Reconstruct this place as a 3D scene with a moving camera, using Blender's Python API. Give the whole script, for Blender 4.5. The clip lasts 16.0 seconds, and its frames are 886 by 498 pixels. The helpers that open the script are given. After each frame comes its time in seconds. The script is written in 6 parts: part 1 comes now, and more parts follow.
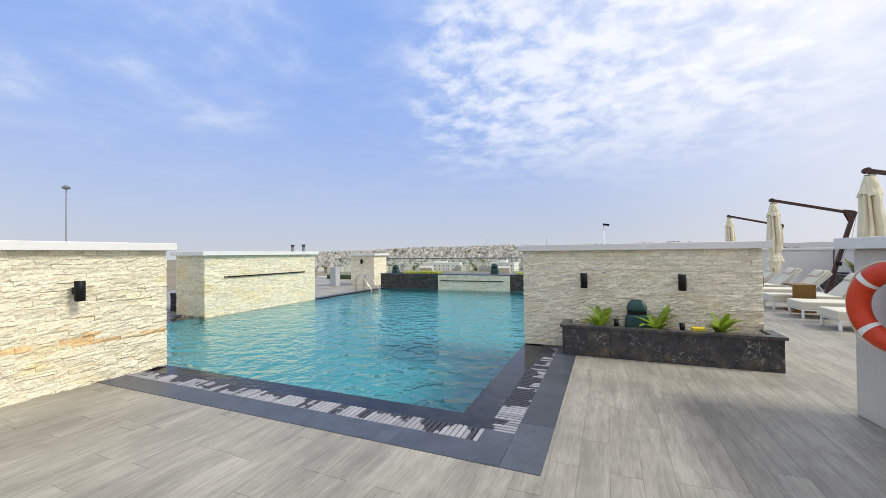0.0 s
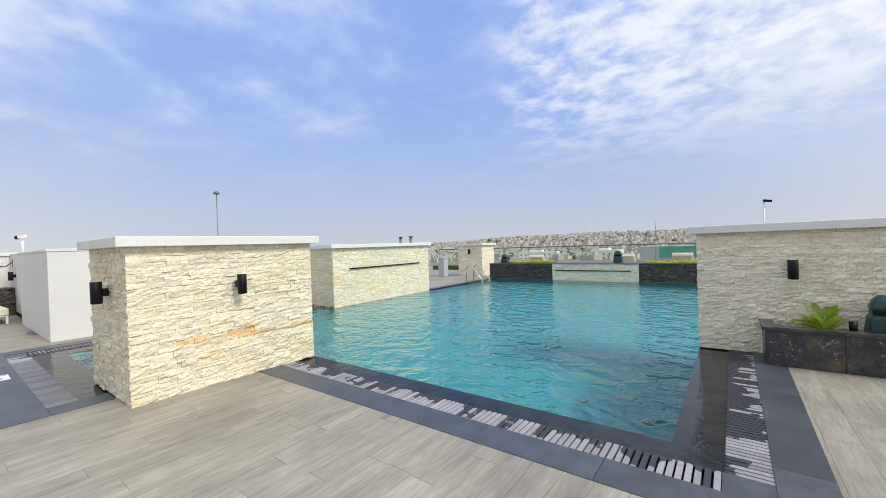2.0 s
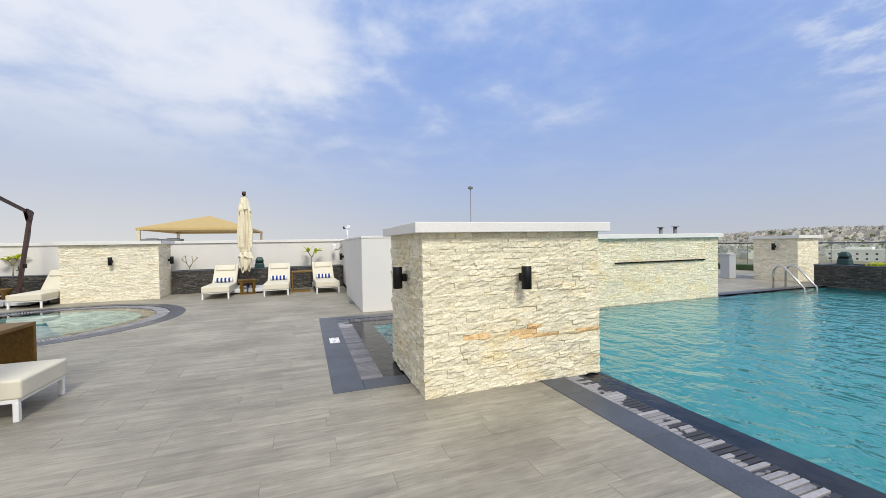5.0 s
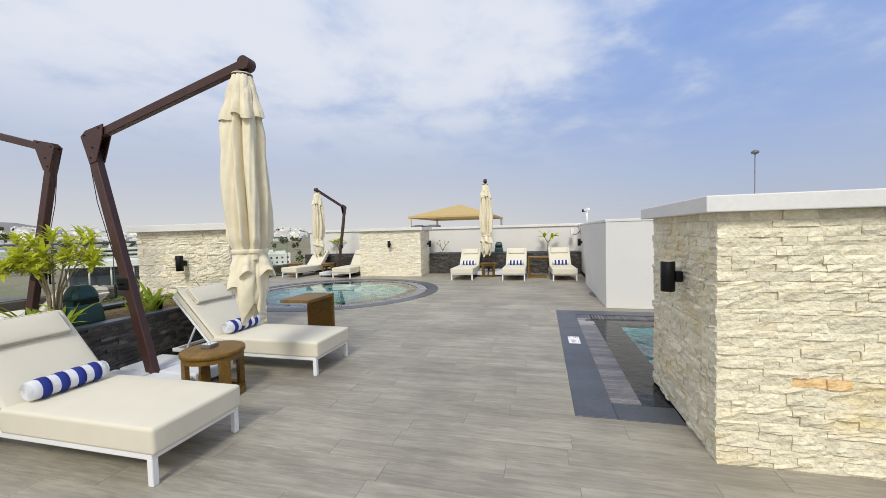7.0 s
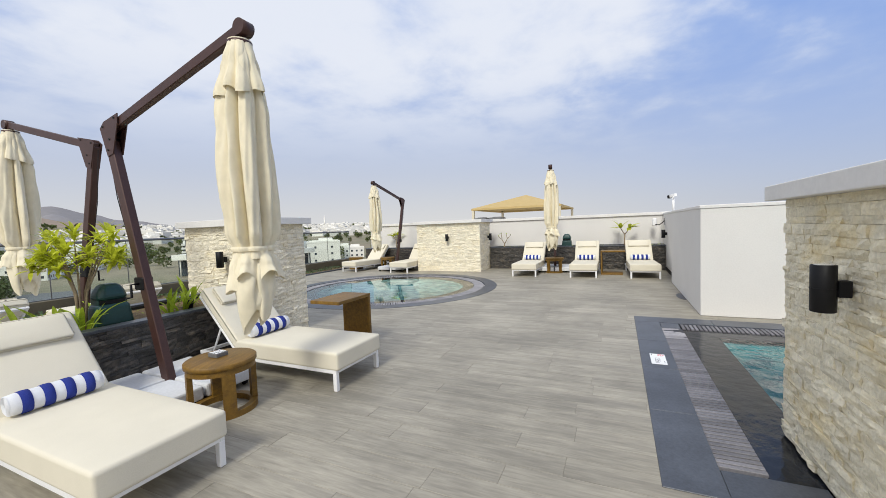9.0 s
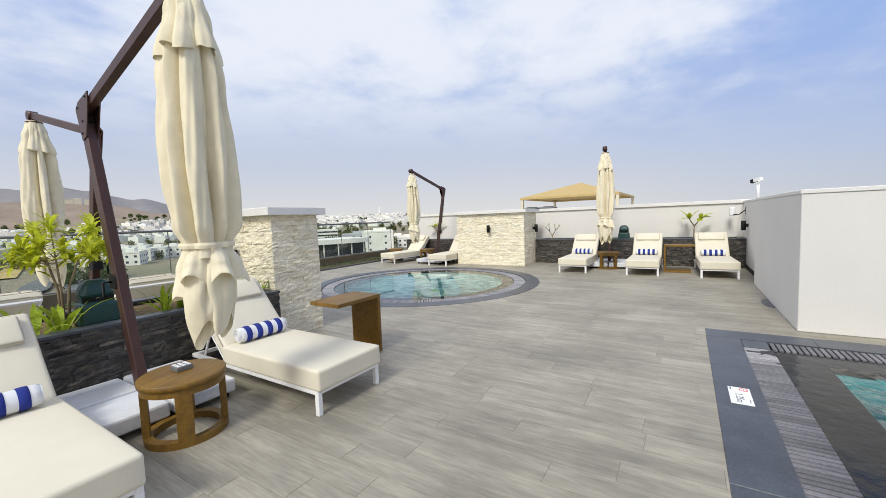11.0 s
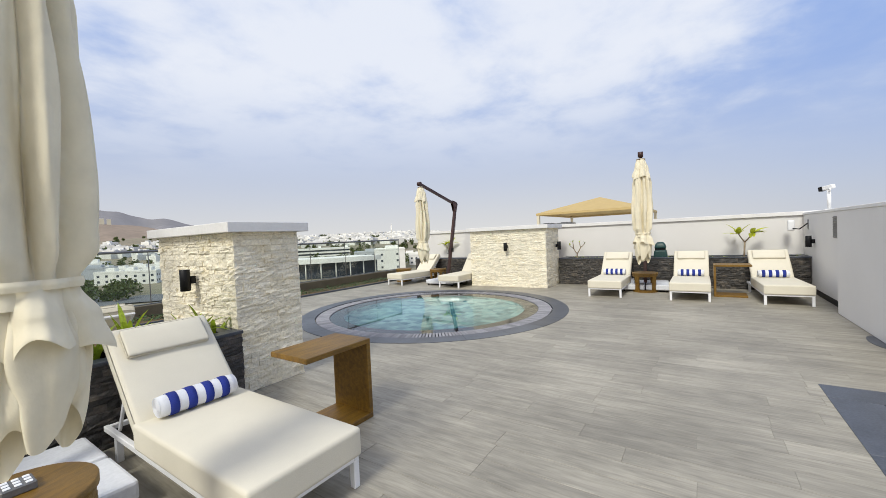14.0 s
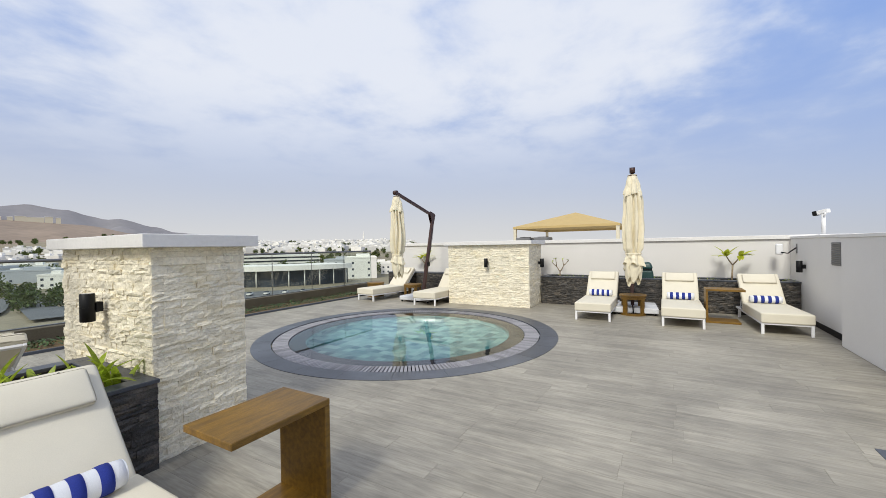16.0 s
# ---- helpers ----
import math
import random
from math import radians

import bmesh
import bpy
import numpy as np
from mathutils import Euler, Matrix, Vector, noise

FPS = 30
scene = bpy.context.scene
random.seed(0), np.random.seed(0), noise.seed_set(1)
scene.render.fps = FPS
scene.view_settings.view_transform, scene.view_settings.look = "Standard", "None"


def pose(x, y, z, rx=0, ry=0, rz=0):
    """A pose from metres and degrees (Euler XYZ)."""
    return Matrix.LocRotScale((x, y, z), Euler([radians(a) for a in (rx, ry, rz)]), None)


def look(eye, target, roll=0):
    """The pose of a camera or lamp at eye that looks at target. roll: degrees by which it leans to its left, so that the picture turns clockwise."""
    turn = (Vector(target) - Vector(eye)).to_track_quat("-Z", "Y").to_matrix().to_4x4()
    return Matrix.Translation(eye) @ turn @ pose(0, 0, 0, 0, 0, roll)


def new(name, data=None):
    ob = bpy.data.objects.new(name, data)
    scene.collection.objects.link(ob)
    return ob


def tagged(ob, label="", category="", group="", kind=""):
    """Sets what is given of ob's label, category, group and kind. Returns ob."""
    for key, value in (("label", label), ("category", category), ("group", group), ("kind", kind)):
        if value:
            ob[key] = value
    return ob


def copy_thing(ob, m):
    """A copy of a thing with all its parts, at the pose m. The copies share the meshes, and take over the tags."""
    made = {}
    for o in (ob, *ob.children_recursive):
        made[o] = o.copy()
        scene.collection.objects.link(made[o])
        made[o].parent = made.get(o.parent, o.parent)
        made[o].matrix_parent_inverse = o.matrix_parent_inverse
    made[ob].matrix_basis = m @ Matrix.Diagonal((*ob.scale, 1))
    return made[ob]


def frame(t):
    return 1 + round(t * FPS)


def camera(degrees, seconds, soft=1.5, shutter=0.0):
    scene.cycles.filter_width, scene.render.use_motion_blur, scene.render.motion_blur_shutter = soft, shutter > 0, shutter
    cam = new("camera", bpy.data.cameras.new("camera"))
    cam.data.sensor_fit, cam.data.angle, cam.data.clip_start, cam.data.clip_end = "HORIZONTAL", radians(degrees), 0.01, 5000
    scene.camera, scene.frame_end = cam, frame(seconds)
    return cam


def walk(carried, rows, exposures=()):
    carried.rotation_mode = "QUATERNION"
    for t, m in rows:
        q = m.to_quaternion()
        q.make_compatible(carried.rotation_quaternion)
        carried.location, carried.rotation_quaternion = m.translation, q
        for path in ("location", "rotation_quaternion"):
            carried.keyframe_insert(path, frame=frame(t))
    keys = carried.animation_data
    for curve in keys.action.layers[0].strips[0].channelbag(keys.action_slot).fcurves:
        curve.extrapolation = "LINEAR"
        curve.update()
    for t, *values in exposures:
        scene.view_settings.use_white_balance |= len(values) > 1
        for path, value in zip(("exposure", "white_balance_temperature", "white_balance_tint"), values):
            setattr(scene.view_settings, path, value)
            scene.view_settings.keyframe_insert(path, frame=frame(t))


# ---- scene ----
cam = camera(97.9, 16.0, soft=0.8)
METRES, EYE, TILT, LEAN, TURN = 6.7, 1.5, 0.0, 0.0, 23.0
ROWS = [
    (0.0, 0.0, 0.0, 0.0, 0.01, 0.65, 0.63),
    (0.5, -0.028, 0.0218, -0.0006, 2.07, 0.21, 0.89),
    (1.0, -0.055, 0.0424, -0.0019, 5.51, -0.29, 1.33),
    (1.5, -0.0818, 0.0647, -0.0014, 9.62, -0.48, 1.81),
    (2.0, -0.1099, 0.0826, -0.0021, 13.85, -0.52, 2.01),
    (2.5, -0.1416, 0.0962, -0.002, 18.21, -0.48, 2.1),
    (3.0, -0.1705, 0.1087, -0.0015, 23.17, -0.44, 2.12),
    (5.5, -0.3008, 0.1855, -0.0033, 56.21, -1.07, 0.91),
    (6.0, -0.3274, 0.1983, -0.0013, 66.31, -1.34, 0.96),
    (6.5, -0.3525, 0.2048, -0.0, 74.99, -1.87, 1.12),
    (7.0, -0.3799, 0.2126, -0.0002, 81.27, -2.43, 1.45),
    (7.5, -0.4065, 0.2229, -0.0002, 85.44, -2.83, 1.71),
    (8.0, -0.4356, 0.2401, -0.001, 88.24, -2.97, 1.74),
    (8.5, -0.4635, 0.2552, -0.0011, 90.07, -3.01, 1.81),
    (9.0, -0.4935, 0.2668, -0.0025, 91.36, -3.18, 2.17),
    (11.5, -0.6399, 0.3277, -0.0029, 100.63, -4.36, 2.16),
    (12.0, -0.6703, 0.3312, -0.005, 101.52, -4.06, 2.17),
    (12.5, -0.7022, 0.3292, -0.004, 101.94, -3.52, 2.09),
    (13.0, -0.7304, 0.3194, -0.0036, 101.7, -2.91, 2.07),
    (13.5, -0.7582, 0.3012, -0.0034, 101.16, -2.3, 2.34),
    (14.0, -0.7857, 0.2871, -0.0031, 100.84, -1.72, 2.52),
    (14.5, -0.8183, 0.2766, -0.0007, 100.69, -0.93, 2.36),
    (15.0, -0.8454, 0.269, 0.0057, 100.08, -0.17, 2.03),
    (15.5, -0.871, 0.2582, 0.0092, 98.54, 0.06, 1.55),
    (16.0, -0.8974, 0.2499, 0.0136, 96.76, -0.39, 0.98),
]
walk(cam, [(t, pose(0, 0, EYE, TILT, LEAN, TURN) @ pose(METRES * x, METRES * y, METRES * z, 90 + pitch, roll, yaw)) for t, x, y, z, yaw, pitch, roll in ROWS],
     exposures=((0.0, 0.16), (2.5, 0.11), (5.5, -0.04), (6.5, -0.09), (8.5, -0.03), (11.5, 0.06), (13.0, 0.05), (16.0, -0.02)))

# ---------------------------------------------------------------- light
SUN_EL, SUN_AZ = 46.0, 86.0
world = bpy.data.worlds.new("sky")
scene.world = world
world.use_nodes = True
wn, wl = world.node_tree.nodes, world.node_tree.links
wn.clear()


def wnode(kind, **props):
    n = wn.new(kind)
    for k, v in props.items():
        n.inputs[k.replace("_", " ")].default_value = v
    return n


def wmath(op, a, b=None, clamp=False):
    n = wn.new("ShaderNodeMath")
    n.operation, n.use_clamp = op, clamp
    for i, v in enumerate((a, b)):
        if v is None:
            continue
        if isinstance(v, (int, float)):
            n.inputs[i].default_value = v
        else:
            wl.new(v, n.inputs[i])
    return n.outputs[0]


def wsmooth(v, lo, hi):
    n = wn.new("ShaderNodeMapRange")
    n.interpolation_type = "SMOOTHSTEP"
    wl.new(v, n.inputs["Value"])
    n.inputs["From Min"].default_value, n.inputs["From Max"].default_value = lo, hi
    return n.outputs["Result"]


def wmix(fac, a, b):
    n = wn.new("ShaderNodeMix")
    n.data_type = "RGBA"
    for sock, v in ((n.inputs[0], fac), (n.inputs[6], a), (n.inputs[7], b)):
        if isinstance(v, (int, float, tuple)):
            sock.default_value = v
        else:
            wl.new(v, sock)
    return n.outputs[2]


sky = wn.new("ShaderNodeTexSky")
sky.sky_type, sky.sun_disc = "NISHITA", False
sky.sun_elevation, sky.sun_rotation = radians(SUN_EL), radians(SUN_AZ)
sky.air_density, sky.dust_density, sky.ozone_density = 1.0, 1.5, 2.0
coord = wn.new("ShaderNodeTexCoord")
sep = wn.new("ShaderNodeSeparateXYZ")
wl.new(coord.outputs["Generated"], sep.inputs[0])
up = wmath("MAXIMUM", sep.outputs[2], 0.0)
flat = wmath("ADD", up, 0.16)
comb = wn.new("ShaderNodeCombineXYZ")
wl.new(wmath("DIVIDE", sep.outputs[0], flat), comb.inputs[0])
wl.new(wmath("DIVIDE", sep.outputs[1], flat), comb.inputs[1])
big = wnode("ShaderNodeTexNoise", Scale=0.75, Detail=3.0, Roughness=0.5)
puff = wnode("ShaderNodeTexNoise", Scale=2.6, Detail=8.0, Roughness=0.56, Distortion=0.15)
for n in (big, puff):
    wl.new(comb.outputs[0], n.inputs["Vector"])


def toward(d, lo, hi):
    """1 in the middle of the cloud bank that lies in direction d, 0 away from it."""
    n = wn.new("ShaderNodeVectorMath")
    n.operation = "DOT_PRODUCT"
    wl.new(coord.outputs["Generated"], n.inputs[0])
    n.inputs[1].default_value = Vector(d).normalized()
    return wsmooth(n.outputs["Value"], lo, hi)


bank_a = toward((-0.02, 0.91, 0.40), 0.86, 0.985)
wash_a = toward((0.22, 0.93, 0.30), 0.80, 0.99)
bank_b = toward((-0.60, -0.60, 0.50), 0.56, 0.95)
bank_c = toward((-0.88, -0.20, 0.46), 0.93, 0.99)
cells = wnode("ShaderNodeTexNoise", Scale=6.5, Detail=6.0, Roughness=0.6, Distortion=0.2)
wl.new(comb.outputs[0], cells.inputs["Vector"])
soft_d = wmath("ADD", wmath("MULTIPLY", puff.outputs[0], 0.60), wmath("MULTIPLY", big.outputs[0], 0.40))
soft_d = wmath("ADD", soft_d, wmath("MULTIPLY", wmath("MAXIMUM", wmath("MAXIMUM", bank_b, wmath("MULTIPLY", bank_c, 1.08)), wmath("MULTIPLY", wash_a, 0.42)), 0.25))
cell_d = wmath("ADD", wmath("MULTIPLY", cells.outputs[0], 0.70), wmath("MULTIPLY", puff.outputs[0], 0.30))
cell_d = wmath("ADD", cell_d, wmath("MULTIPLY", bank_a, 0.14))
thick = wmath("MAXIMUM", wmath("MULTIPLY", wsmooth(soft_d, 0.53, 0.80), 0.95), wmath("MULTIPLY", wmath("MULTIPLY", wsmooth(cell_d, 0.50, 0.74), 0.88), wsmooth(bank_a, 0.0, 0.8)))
thick = wmath("MULTIPLY", thick, wsmooth(up, 0.13, 0.38))
veil = wmath("MULTIPLY", wmath("MULTIPLY", wsmooth(soft_d, 0.42, 0.74), 0.5), wsmooth(up, 0.06, 0.30))
haze = wmath("POWER", wmath("SUBTRACT", 1.0, up, True), 4.2)
HAZE, CLOUD, VEIL = (5.5, 5.72, 6.05, 1), (8.7, 8.95, 9.5, 1), (6.1, 7.1, 9.0, 1)
BLUE = (2.65, 4.5, 9.5, 1)
col = wmix(0.75, sky.outputs[0], BLUE)
col = wmix(veil, col, VEIL)
col = wmix(wmath("MULTIPLY", haze, 0.95), col, HAZE)
dust = wmath("MULTIPLY", toward((-0.55, -0.83, 0.10), 0.10, 0.90), wmath("POWER", wmath("SUBTRACT", 1.0, up, True), 5.5))
col = wmix(wmath("MULTIPLY", dust, 0.85), col, (7.4, 7.35, 7.2, 1))
col = wmix(wmath("MULTIPLY", thick, 0.85), col, CLOUD)
glow = toward((1.0, 0.0, 0.75), -0.1, 0.95)
col = wmix(wmath("MULTIPLY", glow, 0.6), col, (11.5, 10.8, 9.6, 1))
bg = wn.new("ShaderNodeBackground")
bg.inputs["Strength"].default_value = 0.1
wl.new(col, bg.inputs["Color"])
wout = wn.new("ShaderNodeOutputWorld")
wl.new(bg.outputs[0], wout.inputs[0])

sun = new("sun", bpy.data.lights.new("sun", "SUN"))
sun.data.energy, sun.data.angle, sun.data.color = 2.45, radians(15), (0.98, 0.96, 0.87)
sun.matrix_world = look((20, 1.4, 20.7), (0, 0, 0))


# ---------------------------------------------------------------- materials
def mat(name, base, rough=0.6, metal=0.0, var=0.15, scale=3.0, fine=40.0, bump=0.15, rand=0.0, island=0.0, stretch=(1, 1, 1), second=None, amount=0.5, spec=0.5, local=False, leafy=0.0, stain=0.0):
    """A procedural surface: large stains, fine grain, relief, and a random tone for each piece."""
    m = bpy.data.materials.new(name)
    m.use_nodes = True
    nt = m.node_tree
    n, l = nt.nodes, nt.links
    bsdf = n["Principled BSDF"]
    if local:
        src = n.new("ShaderNodeTexCoord").outputs["Object"]
    else:
        src = n.new("ShaderNodeNewGeometry").outputs["Position"]
    mp = n.new("ShaderNodeMapping")
    mp.inputs["Scale"].default_value = stretch
    l.new(src, mp.inputs["Vector"])
    vec = mp.outputs[0]
    info = n.new("ShaderNodeObjectInfo").outputs["Random"] if not island else n.new("ShaderNodeNewGeometry").outputs["Random Per Island"]
    amt = rand or island
    if amt:
        off = n.new("ShaderNodeVectorMath")
        off.operation = "MULTIPLY_ADD"
        l.new(info, off.inputs[0])
        off.inputs[1].default_value = (17.0, 31.0, 5.0)
        l.new(vec, off.inputs[2])
        vec = off.outputs[0]
    n1, n2 = n.new("ShaderNodeTexNoise"), n.new("ShaderNodeTexNoise")
    n1.inputs["Scale"].default_value, n1.inputs["Detail"].default_value = scale, 5
    n2.inputs["Scale"].default_value, n2.inputs["Detail"].default_value = fine, 4
    for q in (n1, n2):
        l.new(vec, q.inputs["Vector"])
    add = n.new("ShaderNodeMath")
    add.operation = "ADD"
    l.new(n1.outputs[0], add.inputs[0])
    l.new(n2.outputs[0], add.inputs[1])
    fac = add.outputs[0]
    rng = n.new("ShaderNodeMapRange")
    l.new(fac, rng.inputs["Value"])
    rng.inputs["From Min"].default_value, rng.inputs["From Max"].default_value = 0.7, 1.3
    ramp = n.new("ShaderNodeValToRGB")
    dark = tuple(max(c * (1 - var), 0.0) for c in base)
    light = tuple(min(c * (1 + var), 1.0) for c in base)
    ramp.color_ramp.elements[0].color, ramp.color_ramp.elements[1].color = (*dark, 1), (*light, 1)
    l.new(rng.outputs[0], ramp.inputs[0])
    out = ramp.outputs[0]
    if second:
        n3 = n.new("ShaderNodeTexNoise")
        n3.inputs["Scale"].default_value, n3.inputs["Detail"].default_value = scale * 0.6, 4
        l.new(vec, n3.inputs["Vector"])
        r3 = n.new("ShaderNodeMapRange")
        r3.inputs["From Min"].default_value, r3.inputs["From Max"].default_value = 0.5, 0.72
        r3.inputs["To Max"].default_value = amount
        l.new(n3.outputs[0], r3.inputs["Value"])
        mx = n.new("ShaderNodeMix")
        mx.data_type = "RGBA"
        l.new(r3.outputs[0], mx.inputs[0])
        l.new(out, mx.inputs[6])
        mx.inputs[7].default_value = (*second, 1)
        out = mx.outputs[2]
    if amt:
        hsv = n.new("ShaderNodeHueSaturation")
        rv = n.new("ShaderNodeMapRange")
        l.new(info, rv.inputs["Value"])
        rv.inputs["To Min"].default_value, rv.inputs["To Max"].default_value = 1 - amt, 1 + amt
        l.new(rv.outputs[0], hsv.inputs["Value"])
        l.new(out, hsv.inputs["Color"])
        out = hsv.outputs[0]
    if stain:
        n4 = n.new("ShaderNodeTexNoise")
        n4.inputs["Scale"].default_value, n4.inputs["Detail"].default_value, n4.inputs["Roughness"].default_value = 0.9, 8, 0.62
        l.new(src, n4.inputs["Vector"])
        r4 = n.new("ShaderNodeMapRange")
        r4.inputs["From Min"].default_value, r4.inputs["From Max"].default_value = 0.38, 0.62
        r4.inputs["To Min"].default_value, r4.inputs["To Max"].default_value = 1 - stain, 1 + stain * 0.4
        l.new(n4.outputs[0], r4.inputs["Value"])
        h4 = n.new("ShaderNodeHueSaturation")
        l.new(r4.outputs[0], h4.inputs["Value"])
        l.new(out, h4.inputs["Color"])
        out = h4.outputs[0]
    l.new(out, bsdf.inputs["Base Color"])
    bsdf.inputs["Roughness"].default_value, bsdf.inputs["Metallic"].default_value = rough, metal
    bsdf.inputs["Specular IOR Level"].default_value = spec
    if leafy:
        tl, mxs = n.new("ShaderNodeBsdfTranslucent"), n.new("ShaderNodeMixShader")
        l.new(out, tl.inputs[0])
        mxs.inputs[0].default_value = leafy
        l.new(bsdf.outputs[0], mxs.inputs[1])
        l.new(tl.outputs[0], mxs.inputs[2])
        l.new(mxs.outputs[0], n["Material Output"].inputs[0])
    if bump:
        b = n.new("ShaderNodeBump")
        b.inputs["Strength"].default_value, b.inputs["Distance"].default_value = bump, 0.02
        l.new(fac, b.inputs["Height"])
        l.new(b.outputs[0], bsdf.inputs["Normal"])
    return m


def tile_mat(name, a, b, size, rough=0.25):
    """Mosaic of small square tiles, each with a tone of its own."""
    m = mat(name, a, rough, bump=0.0)
    n, l = m.node_tree.nodes, m.node_tree.links
    geo = n.new("ShaderNodeNewGeometry").outputs["Position"]
    sc = n.new("ShaderNodeVectorMath")
    sc.operation = "SCALE"
    sc.inputs["Scale"].default_value = 1 / size
    l.new(geo, sc.inputs[0])
    fl = n.new("ShaderNodeVectorMath")
    fl.operation = "FLOOR"
    l.new(sc.outputs[0], fl.inputs[0])
    wh = n.new("ShaderNodeTexWhiteNoise")
    l.new(fl.outputs[0], wh.inputs["Vector"])
    ramp = n.new("ShaderNodeValToRGB")
    ramp.color_ramp.elements[0].color, ramp.color_ramp.elements[1].color = (*a, 1), (*b, 1)
    l.new(wh.outputs["Value"], ramp.inputs[0])
    l.new(ramp.outputs[0], n["Principled BSDF"].inputs["Base Color"])
    return m


def water_mat(name, tint, scale, strength, aspect=(1, 1, 1)):
    m = bpy.data.materials.new(name)
    m.use_nodes = True
    n, l = m.node_tree.nodes, m.node_tree.links
    b = n["Principled BSDF"]
    b.inputs["Base Color"].default_value = (*tint, 1)
    b.inputs["Roughness"].default_value, b.inputs["IOR"].default_value = 0.03, 1.33
    b.inputs["Transmission Weight"].default_value = 1.0
    geo = n.new("ShaderNodeNewGeometry").outputs["Position"]
    mp = n.new("ShaderNodeMapping")
    mp.inputs["Scale"].default_value = aspect
    l.new(geo, mp.inputs["Vector"])
    n1, n2 = n.new("ShaderNodeTexNoise"), n.new("ShaderNodeTexNoise")
    for q, s, d in ((n1, scale, 0.6), (n2, scale * 2.7, 0.9)):
        q.inputs["Scale"].default_value, q.inputs["Detail"].default_value, q.inputs["Distortion"].default_value = s, 2.0, d
        l.new(mp.outputs[0], q.inputs["Vector"])
    add = n.new("ShaderNodeMath")
    add.operation = "MULTIPLY_ADD"
    l.new(n2.outputs[0], add.inputs[0])
    add.inputs[1].default_value = 0.18
    l.new(n1.outputs[0], add.inputs[2])
    bp = n.new("ShaderNodeBump")
    bp.inputs["Strength"].default_value, bp.inputs["Distance"].default_value = strength, 0.09
    l.new(add.outputs[0], bp.inputs["Height"])
    l.new(bp.outputs[0], b.inputs["Normal"])
    return m


def glass_mat(name, tint=(0.93, 0.97, 0.95)):
    m = bpy.data.materials.new(name)
    m.use_nodes = True
    n, l = m.node_tree.nodes, m.node_tree.links
    n.remove(n["Principled BSDF"])
    tr, gl, fr, mx = (n.new(k) for k in ("ShaderNodeBsdfTransparent", "ShaderNodeBsdfGlossy", "ShaderNodeLayerWeight", "ShaderNodeMixShader"))
    tr.inputs[0].default_value = (*tint, 1)
    gl.inputs["Roughness"].default_value = 0.02
    pw = n.new("ShaderNodeMath")
    pw.operation = "POWER"
    pw.inputs[1].default_value = 4.0
    l.new(fr.outputs["Facing"], pw.inputs[0])
    sc = n.new("ShaderNodeMath")
    sc.operation = "MULTIPLY_ADD"
    sc.inputs[1].default_value, sc.inputs[2].default_value = 0.35, 0.03
    l.new(pw.outputs[0], sc.inputs[0])
    l.new(sc.outputs[0], mx.inputs[0])
    l.new(tr.outputs[0], mx.inputs[1])
    l.new(gl.outputs[0], mx.inputs[2])
    l.new(mx.outputs[0], n["Material Output"].inputs[0])
    return m


DECK = mat("deck_plank", (0.330, 0.302, 0.243), 0.55, var=0.24, scale=1.5, fine=7, bump=0.07, rand=0.09, stretch=(9, 0.9, 1), second=(0.225, 0.205, 0.170), amount=0.5, stain=0.20)
DECK_FAR = mat("deck_plank_far", (0.330, 0.302, 0.243), 0.55, var=0.24, scale=1.5, fine=7, bump=0.07, island=0.09, stretch=(9, 0.9, 1), second=(0.225, 0.205, 0.170), amount=0.5, stain=0.20)
GROUT = mat("grout", (0.24, 0.22, 0.185), 0.9)
def split_stone(name, base, tint, amount, **tone):
    """Riven cream stone: a tone for each piece, and ochre weathering that runs on across the courses."""
    m = mat(name, base, 0.8, var=0.17, scale=8, fine=40, bump=0.8, second=tint, amount=0.45, **tone)
    n, l = m.node_tree.nodes, m.node_tree.links
    b = n["Principled BSDF"]
    under = b.inputs["Base Color"].links[0].from_socket
    geo = n.new("ShaderNodeNewGeometry").outputs["Position"]
    mp = n.new("ShaderNodeMapping")
    mp.inputs["Scale"].default_value = (1.0, 1.0, 2.2)
    l.new(geo, mp.inputs["Vector"])
    wear = n.new("ShaderNodeTexNoise")
    wear.inputs["Scale"].default_value, wear.inputs["Detail"].default_value, wear.inputs["Roughness"].default_value = 1.6, 7, 0.62
    l.new(mp.outputs[0], wear.inputs["Vector"])
    rg = n.new("ShaderNodeMapRange")
    rg.inputs["From Min"].default_value, rg.inputs["From Max"].default_value, rg.inputs["To Max"].default_value = 0.52, 0.72, amount
    l.new(wear.outputs[0], rg.inputs["Value"])
    mx = n.new("ShaderNodeMix")
    mx.data_type = "RGBA"
    l.new(rg.outputs[0], mx.inputs[0])
    l.new(under, mx.inputs[6])
    mx.inputs[7].default_value = (0.80, 0.62, 0.26, 1)
    l.new(mx.outputs[2], b.inputs["Base Color"])
    return m


STONE = split_stone("split_stone", (0.79, 0.727, 0.557), (0.80, 0.70, 0.46), 0.6, rand=0.11)
STONE_FAR = split_stone("split_stone_joined", (0.79, 0.727, 0.557), (0.80, 0.70, 0.46), 0.6, island=0.11)
STONE_GREY = split_stone("split_stone_pale", (0.85, 0.785, 0.625), (0.80, 0.71, 0.52), 0.3, island=0.10)
STONE_PALE = split_stone("split_stone_pale_single", (0.85, 0.785, 0.625), (0.80, 0.71, 0.52), 0.3, rand=0.10)
OCHRE = mat("ochre_stone", (0.74, 0.51, 0.26), 0.8, var=0.2, scale=14, fine=60, bump=0.6, rand=0.1)
MORTAR = mat("mortar", (0.56, 0.48, 0.35), 0.9)
